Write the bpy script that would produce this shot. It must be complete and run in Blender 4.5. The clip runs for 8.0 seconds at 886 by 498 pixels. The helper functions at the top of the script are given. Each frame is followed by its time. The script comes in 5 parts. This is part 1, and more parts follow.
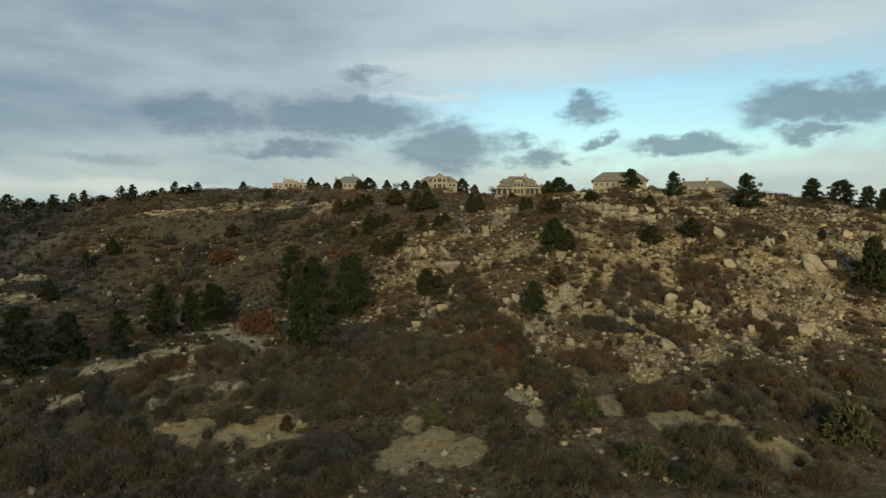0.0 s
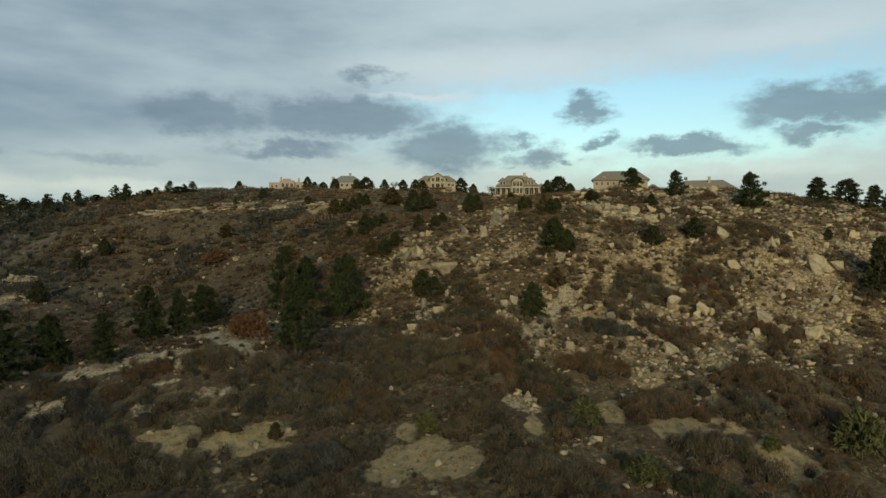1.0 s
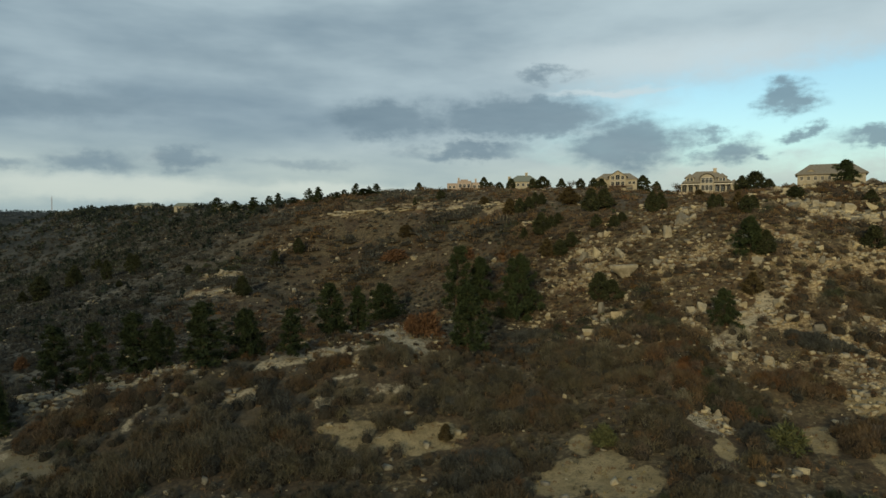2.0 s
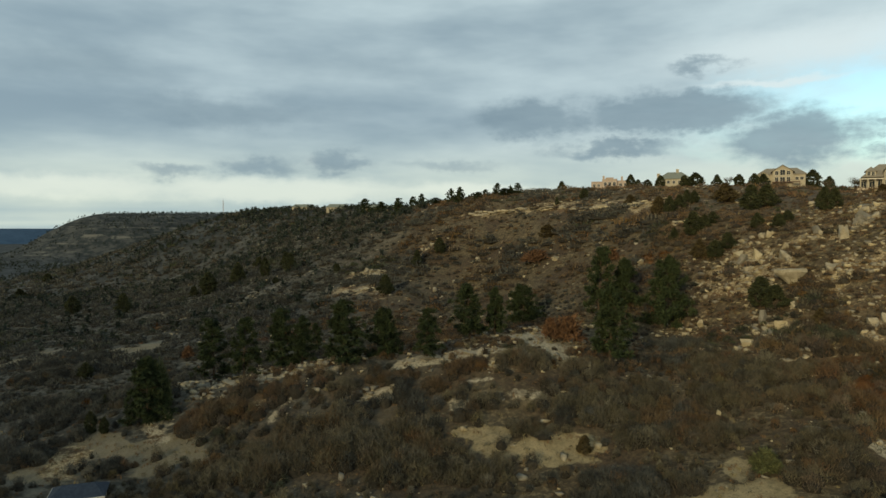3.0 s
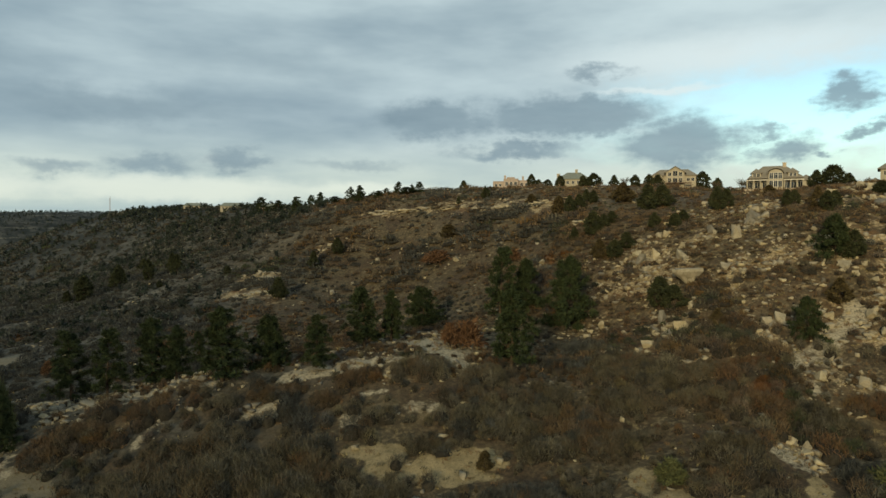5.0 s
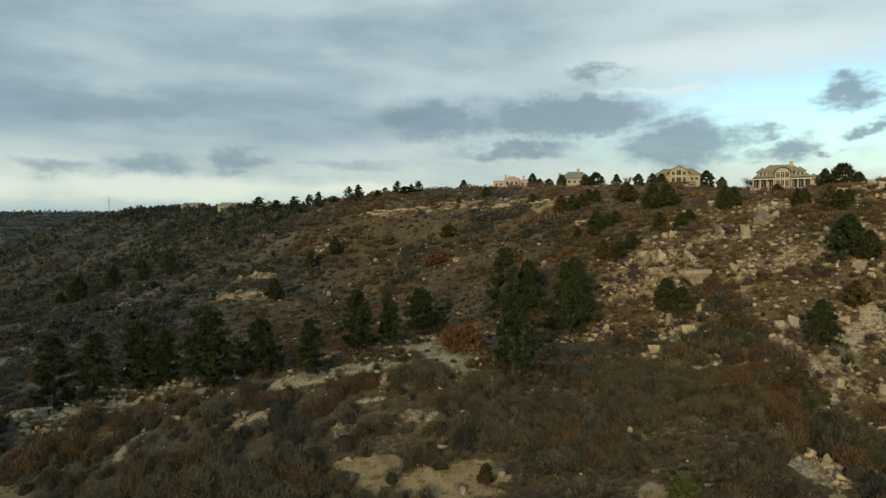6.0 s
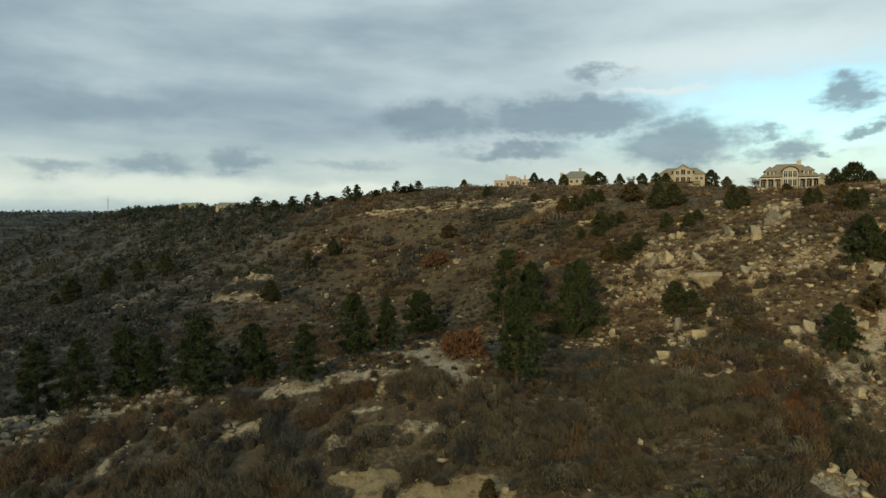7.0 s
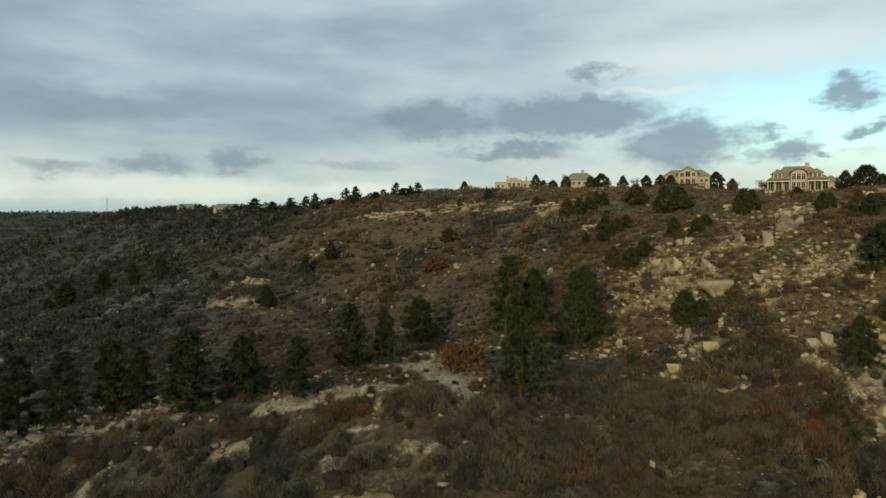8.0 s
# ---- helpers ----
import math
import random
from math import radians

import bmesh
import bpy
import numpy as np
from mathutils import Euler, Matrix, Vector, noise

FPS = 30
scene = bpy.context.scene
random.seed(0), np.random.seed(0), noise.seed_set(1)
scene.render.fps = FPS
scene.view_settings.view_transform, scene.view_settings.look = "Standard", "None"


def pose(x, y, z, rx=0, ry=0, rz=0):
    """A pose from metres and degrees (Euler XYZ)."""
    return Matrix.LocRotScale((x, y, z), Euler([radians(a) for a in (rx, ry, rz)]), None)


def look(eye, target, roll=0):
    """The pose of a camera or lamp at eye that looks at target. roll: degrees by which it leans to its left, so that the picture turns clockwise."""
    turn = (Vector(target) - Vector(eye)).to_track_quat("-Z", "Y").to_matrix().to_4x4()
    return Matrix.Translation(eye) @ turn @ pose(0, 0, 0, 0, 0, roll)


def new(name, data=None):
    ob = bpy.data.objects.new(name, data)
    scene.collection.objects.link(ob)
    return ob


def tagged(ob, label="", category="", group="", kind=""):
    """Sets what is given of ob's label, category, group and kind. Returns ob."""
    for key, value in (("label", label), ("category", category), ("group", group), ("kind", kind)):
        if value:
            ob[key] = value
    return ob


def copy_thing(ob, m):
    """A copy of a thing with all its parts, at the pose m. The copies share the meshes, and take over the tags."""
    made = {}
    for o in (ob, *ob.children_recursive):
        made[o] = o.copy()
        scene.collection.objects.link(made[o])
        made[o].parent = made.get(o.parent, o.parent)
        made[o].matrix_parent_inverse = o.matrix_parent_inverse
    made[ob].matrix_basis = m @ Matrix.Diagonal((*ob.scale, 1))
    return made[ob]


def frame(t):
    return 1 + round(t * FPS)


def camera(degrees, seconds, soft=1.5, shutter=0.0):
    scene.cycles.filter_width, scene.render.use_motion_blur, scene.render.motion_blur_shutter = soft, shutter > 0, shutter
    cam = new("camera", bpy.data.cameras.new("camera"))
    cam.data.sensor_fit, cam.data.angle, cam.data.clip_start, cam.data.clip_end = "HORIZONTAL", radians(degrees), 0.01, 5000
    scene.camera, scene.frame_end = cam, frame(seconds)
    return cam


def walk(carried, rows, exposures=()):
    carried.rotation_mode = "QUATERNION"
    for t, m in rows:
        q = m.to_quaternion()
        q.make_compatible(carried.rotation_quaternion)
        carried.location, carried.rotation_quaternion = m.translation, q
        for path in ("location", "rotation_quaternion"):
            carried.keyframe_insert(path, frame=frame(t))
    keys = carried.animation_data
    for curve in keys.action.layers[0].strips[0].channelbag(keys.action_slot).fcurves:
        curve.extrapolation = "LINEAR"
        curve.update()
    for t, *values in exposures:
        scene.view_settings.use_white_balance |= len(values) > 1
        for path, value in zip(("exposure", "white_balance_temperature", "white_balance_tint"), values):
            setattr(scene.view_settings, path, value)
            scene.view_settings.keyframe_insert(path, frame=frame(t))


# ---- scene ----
cam = camera(66.53, 8.0)
PATH = [
    (0.0, pose(-6.76, -19.59, 0.07, 88.13, 0, -19.00)),
    (0.5, pose(-5.32, -17.21, 0.04, 88.13, 0, -19.00)),
    (1.0, pose(-3.99, -14.79, 0.06, 88.13, 0, -19.00)),
    (1.5, pose(-2.87, -12.32, 0.08, 88.13, 0, -19.00)),
    (1.7, pose(-2.51, -11.35, 0.10, 88.13, 0, -19.00)),
    (1.8, pose(-2.35, -10.87, 0.11, 88.13, 0, -17.50)),
    (1.9, pose(-2.19, -10.39, 0.12, 88.13, 0, -12.17)),
    (2.0, pose(-2.03, -9.91, 0.13, 88.13, 0, -4.05)),
    (2.1, pose(-1.89, -9.43, 0.13, 88.13, 0, 4.39)),
    (2.2, pose(-1.74, -8.95, 0.13, 88.13, 0, 7.98)),
    (2.3, pose(-1.63, -8.45, 0.12, 88.13, 0, 8.30)),
    (2.6, pose(-1.27, -6.97, 0.10, 88.13, 0, 8.25)),
    (3.3, pose(-0.45, -3.49, 0.05, 88.13, 0, 7.97)),
    (3.4, pose(-0.35, -2.93, 0.05, 88.13, 0, 7.92)),
    (3.5, pose(-0.26, -2.36, 0.04, 88.13, 0, 7.23)),
    (3.6, pose(-0.18, -1.78, 0.03, 88.13, 0, 4.32)),
    (3.7, pose(-0.12, -1.19, 0.02, 88.13, 0, 0.64)),
    (3.8, pose(-0.06, -0.60, 0.01, 88.13, 0, 0.07)),
    (3.9, pose(0.00, -0.00, 0.00, 88.13, 0, 0.00)),
    (4.5, pose(0.37, 3.56, -0.08, 88.13, 0, 0.00)),
    (6.0, pose(0.83, 12.94, -0.07, 88.13, 0, 0.00)),
    (6.5, pose(0.83, 16.08, -0.07, 88.13, 0, 0.00)),
    (7.0, pose(0.79, 19.29, 0.16, 88.13, 0, 0.00)),
    (7.5, pose(0.74, 22.62, 0.82, 88.13, 0, 0.00)),
    (8.0, pose(0.74, 25.93, 1.71, 88.13, 0, 0.00)),
]
walk(cam, PATH, exposures=((0.0, -0.19, 6020, 0), (1.5, -0.20, 6020, 0), (2.0, -0.26, 6000, 0), (2.4, -0.22, 6050, 0), (3.4, 0.12, 6250, 0), (4.5, 0.05, 6250, 0), (8.0, 0.05, 6250, 0)))

# ---------------------------------------------------------------- light and sky
def links(tree):
    """A small way to write node trees: node(type, inputs, settings)."""
    def node(kind, *values, **settings):
        n = tree.nodes.new(kind)
        for key, value in settings.items():
            setattr(n, key, value)
        for i, value in enumerate(values):
            if value is None:
                continue
            if hasattr(value, "is_linked"):
                tree.links.new(value, n.inputs[i])
            else:
                n.inputs[i].default_value = value
        return n
    return node


def math_of(node):
    def calc(op, a, b=None, c=None, clamp=False):
        return node("ShaderNodeMath", a, b, c, operation=op, use_clamp=clamp).outputs[0]
    return calc


SUN_AZ, SUN_EL = radians(200), radians(12)     # clockwise from +y; low behind the camera

# clouds: bearing, height over the horizon, half width, half height (degrees), weight
DARK_CLOUDS = [
    (-0.6, 8.9, 4.6, 1.4, 1.0), (10.4, 9.0, 6.0, 1.25, 1.25), (6.8, 6.3, 4.4, 0.7, .9), (19.4, 6.6, 3.8, 1.7, 1.15),
    (12.7, 12.6, 2.4, .55, .7), (24.7, 7.4, 1.6, .5, .7), (26.7, 5.9, 2.0, 1.0, .9), (31.1, 9.6, 1.9, .85, 1.0),
    (32.3, 7.0, 1.3, .42, .8), (29.3, 5.4, .9, .34, .8), (38.8, 6.4, 3.6, .62, 1.1), (48.5, 9.0, 4.9, 1.3, 1.15),
    (48.2, 6.9, 2.4, .55, .9),
]
DARK_CLOUDS_LEFT = [
    (-23.5, 5.0, 2.6, .7, .75), (-17.0, 5.4, 2.6, .8, .85), (-29.4, 4.5, 2.6, .5, .6), (-26.0, 9.2, 9.0, 1.3, .6),
    (-7.0, 5.2, 4.0, .6, .5), (-14.0, 13.0, 10.0, 1.6, .35), (-36.0, 12.0, 7.0, 1.6, .5),
]
BRIGHT_CLOUDS = [
    (17.8, 10.9, 4.6, .26, 1.0), (-22.0, 3.0, 9.5, .9, 1.1), (-5.5, 3.0, 7.0, .6, .9), (-18.9, 5.4, 1.0, .5, .6),
    (44.0, 4.5, 6.5, .6, .6), (24.0, 13.2, 13.0, 1.6, .75), (44.0, 14.2, 9.0, 1.3, .62), (-1.0, 6.4, 6.0, .5, .3), (-38.0, 3.0, 9.0, .8, 1.0),
]


def build_world():
    world = bpy.data.worlds.new("sky")
    scene.world = world
    world.use_nodes = True
    tree = world.node_tree
    tree.nodes.clear()
    node = links(tree)
    calc = math_of(node)
    sky = node("ShaderNodeTexSky", sky_type="NISHITA", sun_disc=False, sun_elevation=SUN_EL, sun_rotation=SUN_AZ,
               air_density=1.0, dust_density=1.2, ozone_density=1.0)
    blue = node("ShaderNodeVectorMath", sky.outputs[0], (0.186, 0.195, 0.192), operation="MULTIPLY").outputs[0]
    way = node("ShaderNodeTexCoord").outputs["Generated"]
    xyz = node("ShaderNodeSeparateXYZ", way).outputs
    az0 = calc("MULTIPLY", calc("ARCTAN2", xyz[0], xyz[1]), 57.29578)
    el0 = calc("MULTIPLY", calc("ARCSINE", xyz[2]), 57.29578)
    flat = node("ShaderNodeCombineXYZ", calc("MULTIPLY", az0, 0.085), calc("MULTIPLY", el0, 0.30), 0.0).outputs[0]

    def noise_at(scale, detail, rough, shift=0.0, distort=0.0):
        v = node("ShaderNodeVectorMath", flat, (shift, shift * 0.7, 3.1), operation="ADD").outputs[0]
        return node("ShaderNodeTexNoise", v, None, scale, detail, rough, 2.0, None, distort).outputs["Fac"]

    # ragged edges: the clouds' coordinates are pushed about by two noises
    billow_at = node("ShaderNodeCombineXYZ", calc("MULTIPLY", az0, 0.42), calc("MULTIPLY", el0, 0.60), 1.3).outputs[0]
    billow = node("ShaderNodeTexNoise", billow_at, None, 1.0, 8, .60)
    puff = node("ShaderNodeSeparateColor", billow.outputs["Color"]).outputs
    push_a = calc("ADD", calc("MULTIPLY", calc("SUBTRACT", noise_at(2.2, 5, .55, 0.3), .5), 6.0), calc("MULTIPLY", calc("SUBTRACT", puff[0], .5), 6.0))
    push_e = calc("ADD", calc("MULTIPLY", calc("SUBTRACT", noise_at(2.6, 5, .55, 7.7), .5), 2.4), calc("MULTIPLY", calc("SUBTRACT", puff[1], .5), 3.3))
    az, el = calc("ADD", az0, push_a), calc("ADD", el0, push_e)

    def blobs(rows, warp=1.0):
        total = None
        for a, e, w, h, k in rows:
            da = calc("DIVIDE", calc("SUBTRACT", calc("MULTIPLY_ADD", push_a, warp, az0), a), w)
            de = calc("DIVIDE", calc("SUBTRACT", calc("MULTIPLY_ADD", push_e, warp, el0), e), h)
            q = calc("MULTIPLY_ADD", da, da, calc("MULTIPLY", de, de))
            g = calc("MULTIPLY", calc("POWER", 2.718, calc("MULTIPLY", q, -0.62)), k)
            total = g if total is None else calc("MAXIMUM", total, g)
        return total

    def ramp(value, low, high, smooth=True):
        return node("ShaderNodeMapRange", value, low, high, 0.0, 1.0, clamp=True,
                    interpolation_type="SMOOTHSTEP" if smooth else "LINEAR").outputs[0]

    def mix(fac, a, b):
        n = node("ShaderNodeMix", data_type="RGBA")
        for socket, value in ((n.inputs[0], fac), (n.inputs[6], a), (n.inputs[7], b)):
            if hasattr(value, "is_linked"):
                tree.links.new(value, socket)
            else:
                socket.default_value = (*value, 1) if isinstance(value, tuple) else value
        return n.outputs[2]

    # streaks of the high sheet, laid out on a level ceiling so that they draw together towards the horizon
    lift = calc("ADD", calc("MAXIMUM", xyz[2], 0.0), 0.07)
    px, py = calc("DIVIDE", xyz[0], lift), calc("DIVIDE", xyz[1], lift)
    c, s = math.cos(radians(52)), math.sin(radians(52))
    along = calc("ADD", calc("MULTIPLY", px, s), calc("MULTIPLY", py, c))
    across = calc("SUBTRACT", calc("MULTIPLY", px, c), calc("MULTIPLY", py, s))
    deck_at = node("ShaderNodeCombineXYZ", calc("MULTIPLY", along, .27), calc("MULTIPLY", across, .50), 0.7).outputs[0]
    streak = node("ShaderNodeTexNoise", deck_at, None, 1.0, 5, .46, 2.0, None, .5).outputs["Fac"]
    soft_at = node("ShaderNodeCombineXYZ", calc("MULTIPLY", along, .10), calc("MULTIPLY", across, .20), 4.2).outputs[0]
    broad = node("ShaderNodeTexNoise", soft_at, None, 1.0, 4, .5).outputs["Fac"]
    # the sheet covers all but the opening ahead on the right
    hole_a = calc("DIVIDE", calc("SUBTRACT", az, 36.0), 23.0)
    hole_e = calc("DIVIDE", calc("SUBTRACT", el, 8.8), 4.6)
    hole = calc("POWER", 2.718, calc("MULTIPLY", calc("MULTIPLY_ADD", hole_a, hole_a, calc("MULTIPLY", hole_e, hole_e)), -0.85))
    cover = calc("SUBTRACT", calc("MULTIPLY_ADD", streak, 0.8, 0.45), calc("MULTIPLY", hole, 1.0))
    sheet = ramp(cover, 0.05, 0.70)
    puffs = noise_at(.85, 4, .50, 11.0, .7)
    tone = calc("ADD", calc("MULTIPLY", calc("SUBTRACT", streak, .5), .75), calc("MULTIPLY_ADD", calc("SUBTRACT", broad, .5), 1.0, .46))
    tone = calc("ADD", tone, calc("MULTIPLY", calc("SUBTRACT", puffs, .5), 1.2))
    tone = calc("ADD", tone, calc("MULTIPLY", ramp(az0, -4.0, 30.0), .42))
    tone = calc("SUBTRACT", tone, calc("MULTIPLY", ramp(az0, -4.0, -34.0), .12))
    tone = ramp(tone, .05, 1.0)
    low = ramp(el0, 9.5, 2.0)
    grey = mix(tone, (.285, .355, .420), (.630, .700, .735))
    pale = mix(tone, (.390, .470, .500), (.72, .735, .640))
    clouds = mix(low, grey, pale)
    horizon = ramp(el0, 7.0, 0.8)
    clear = mix(calc("MULTIPLY", horizon, .7), blue, (.56, .82, .90))
    out = mix(sheet, clear, clouds)
    out = mix(calc("MULTIPLY", ramp(blobs(BRIGHT_CLOUDS, .42), .1, .95), .78), out, mix(low, (.78, .810, .820), (.83, .820, .715)))
    dark = mix(noise_at(3.0, 5, .55, 5.0), (.185, .245, .305), (.300, .370, .425))
    out = mix(calc("MULTIPLY", ramp(blobs(DARK_CLOUDS, .95), .14, .82), .84), out, dark)
    out = mix(calc("MULTIPLY", ramp(blobs(DARK_CLOUDS_LEFT, .75), .10, .80), .80), out, dark)
    # overhead, above the view, the sky is darkened to deepen the shade below
    out = mix(calc("MULTIPLY", ramp(el0, 20.0, 60.0), .55), out, (.20, .25, .30))
    ground = ramp(el0, 0.0, -1.5)
    out = mix(ground, out, (.10, .09, .08))
    back = node("ShaderNodeBackground", out, 1.0)
    node("ShaderNodeOutputWorld", back.outputs[0])


build_world()
sun = new("sun", bpy.data.lights.new("sun", "SUN"))
sun.data.energy, sun.data.angle, sun.data.color = 3.9, radians(10), (1.0, 0.775, 0.45)
sun.matrix_world = look((0, 0, 0), (-math.sin(SUN_AZ) * math.cos(SUN_EL), -math.cos(SUN_AZ) * math.cos(SUN_EL), -math.sin(SUN_EL)))
sun.location = (60, -60, 120)

# ---------------------------------------------------------------- materials
def material(name, rough=0.9):
    m = bpy.data.materials.new(name)
    m.use_nodes = True
    tree = m.node_tree
    shader = tree.nodes["Principled BSDF"]
    shader.inputs["Roughness"].default_value = rough
    shader.inputs["Specular IOR Level"].default_value = 0.2
    return m, tree, links(tree), shader


def mixer(tree, node):
    def mix(fac, a, b):
        n = node("ShaderNodeMix", data_type="RGBA")
        for socket, value in ((n.inputs[0], fac), (n.inputs[6], a), (n.inputs[7], b)):
            if hasattr(value, "is_linked"):
                tree.links.new(value, socket)
            else:
                socket.default_value = (*value, 1) if isinstance(value, tuple) else value
        return n.outputs[2]
    return mix


def ramp_of(node):
    def ramp(value, low, high):
        return node("ShaderNodeMapRange", value, low, high, 0.0, 1.0, clamp=True, interpolation_type="SMOOTHSTEP").outputs[0]
    return ramp


def mottled(name, a, b, scale=1.0, rough=0.9, vary=0.25, bump=0.0, island=False, random_tint=None, bushes=False):
    """A two-colour material with coarse and fine noise, and a tint that varies from piece to piece; bushes: from bush to bush too."""
    m, tree, node, shader = material(name, rough)
    mix, ramp, calc = mixer(tree, node), ramp_of(node), math_of(node)
    where = node("ShaderNodeNewGeometry").outputs["Position"]
    n1 = node("ShaderNodeTexNoise", where, None, scale, 5, .6).outputs["Fac"]
    n2 = node("ShaderNodeTexNoise", where, None, scale * 7, 4, .6).outputs["Fac"]
    c = mix(ramp(calc("MULTIPLY_ADD", n1, .65, calc("MULTIPLY", n2, .35)), .36, .64), a, b)
    who = node("ShaderNodeNewGeometry").outputs["Random Per Island"] if island else node("ShaderNodeObjectInfo").outputs["Random"]
    value, warmth = calc("MULTIPLY_ADD", who, 2 * vary, 1 - vary), None
    if bushes:
        value = calc("MULTIPLY", value, calc("MULTIPLY_ADD", node("ShaderNodeAttribute", attribute_name="tone").outputs["Fac"], .50, 1.0))
        warmth = calc("MULTIPLY_ADD", node("ShaderNodeAttribute", attribute_name="warmth").outputs["Fac"], .38, 1.0)
    hsv = node("ShaderNodeHueSaturation", None, warmth, value, 1.0, c)
    c = hsv.outputs[0]
    if random_tint:
        pick = node("ShaderNodeTexNoise", where, None, .09, 3, .6).outputs["Fac"]
        c = mix(ramp(calc("MULTIPLY_ADD", who, .35, pick), .70, .95), c, random_tint)
    tree.links.new(c, shader.inputs["Base Color"])
    if bump:
        b = node("ShaderNodeBump", bump, 0.3)
        tree.links.new(n2, b.inputs["Height"])
        tree.links.new(b.outputs[0], shader.inputs["Normal"])
    return m


def ground_material():
    m, tree, node, shader = material("dry_ground", 0.95)
    mix, ramp, calc = mixer(tree, node), ramp_of(node), math_of(node)
    where = node("ShaderNodeNewGeometry").outputs["Position"]

    def n(scale, detail=5, rough=.6):
        return node("ShaderNodeTexNoise", where, None, scale, detail, rough).outputs["Fac"]

    bare = node("ShaderNodeAttribute", attribute_name="bare").outputs["Fac"]
    stony = node("ShaderNodeAttribute", attribute_name="stony").outputs["Fac"]
    side = node("ShaderNodeSeparateXYZ", where).outputs
    litter = mix(ramp(n(.22), .35, .65), (.046, .035, .019), (.086, .064, .034))
    litter = mix(ramp(n(.9, 6, .68), .47, .62), litter, (.170, .130, .070))
    litter = mix(ramp(n(.55, 6, .7), .53, .66), litter, (.046, .036, .022))
    rust = mix(ramp(n(.05, 7, .70), .46, .60), litter, mix(ramp(n(1.0, 7, .75), .40, .62), (.035, .026, .016), (.092, .061, .033)))
    # the valley side carries greyer sage litter, its shade partly put into the colour
    vale = ramp(calc("MULTIPLY_ADD", calc("SUBTRACT", n(.03, 4), .5), 90.0, calc("MULTIPLY_ADD", side[1], .22, side[0])), 45.0, -50.0)
    shaded_sage = mix(ramp(n(.6, 6, .7), .42, .62), (.036, .035, .028), (.125, .115, .088))
    shaded_sage = mix(ramp(n(.10, 6, .7), .50, .62), shaded_sage, (.036, .035, .028))
    shaded_sage = mix(calc("MULTIPLY", ramp(n(.045, 6, .65), .55, .64), .8), shaded_sage, (.175, .158, .120))
    rust = mix(calc("MULTIPLY", vale, .85), rust, shaded_sage)
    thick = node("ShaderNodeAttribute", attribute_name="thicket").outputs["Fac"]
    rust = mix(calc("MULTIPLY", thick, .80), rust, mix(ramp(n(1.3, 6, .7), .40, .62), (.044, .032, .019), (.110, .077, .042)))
    soil = mix(ramp(n(.35), .35, .65), (.225, .170, .084), (.310, .236, .120))
    # soil greyed there likewise, for the shade over the valley side
    soil = mix(calc("MULTIPLY", vale, .6), soil, (.120, .112, .090))
    soil = mix(ramp(n(2.6, 4, .7), .50, .72), soil, (.100, .082, .042))
    soil = mix(calc("MULTIPLY", ramp(n(.55, 6, .75), .50, .66), .7), soil, (.120, .098, .050))
    soil = mix(calc("MULTIPLY", ramp(n(7.0, 5, .8), .56, .66), .8), soil, (.330, .275, .170))
    scree = mix(ramp(n(1.9, 7, .75), .40, .62), (.150, .106, .054), (.430, .335, .188))
    turf = mix(ramp(n(.8, 7, .72), .40, .62), (.048, .033, .018), (.128, .086, .043))
    turf = mix(ramp(n(.14, 5, .6), .50, .66), turf, (.112, .064, .030))
    grit = mix(ramp(n(.17, 7, .70), .44, .56), turf, scree)
    c = mix(ramp(calc("ADD", bare, calc("MULTIPLY_ADD", n(.40, 7, .72), 1.5, -.75)), .40, .66), rust, soil)
    c = mix(ramp(calc("ADD", stony, calc("MULTIPLY_ADD", n(.45, 6, .7), 1.5, -.75)), .40, .85), c, grit)
    pale = node("ShaderNodeAttribute", attribute_name="pale").outputs["Fac"]
    chalk = mix(ramp(n(1.7, 6, .7), .40, .62), (.400, .340, .228), (.215, .178, .116))
    c = mix(ramp(calc("ADD", pale, calc("MULTIPLY_ADD", n(.5, 7, .7), 1.9, -.95)), .36, .84), c, chalk)
    # woods and scrub on the far slopes, seen as grain and tinted bluish for haze
    xyz = node("ShaderNodeSeparateXYZ", where).outputs
    far = ramp(xyz[1], 420.0, 900.0)
    woods = mix(ramp(n(.035, 7, .72), .44, .58), (.016, .021, .022), (.050, .052, .050))
    woods = mix(ramp(n(.014, 6, .7), .5, .66), woods, (.013, .016, .017))
    strata_at = node("ShaderNodeVectorMath", where, (.0035, .0035, .16), operation="MULTIPLY").outputs[0]
    strata = node("ShaderNodeTexNoise", strata_at, None, 1.0, 3, .5).outputs["Fac"]
    woods = mix(calc("MULTIPLY", ramp(strata, .54, .66), ramp(n(.02, 6, .75), .48, .60)), woods, (.105, .102, .088))
    c = mix(far, c, woods)
    tree.links.new(c, shader.inputs["Base Color"])
    b = node("ShaderNodeBump", .8, .25)
    tree.links.new(n(2.2, 6, .7), b.inputs["Height"])
    tree.links.new(b.outputs[0], shader.inputs["Normal"])
    return m


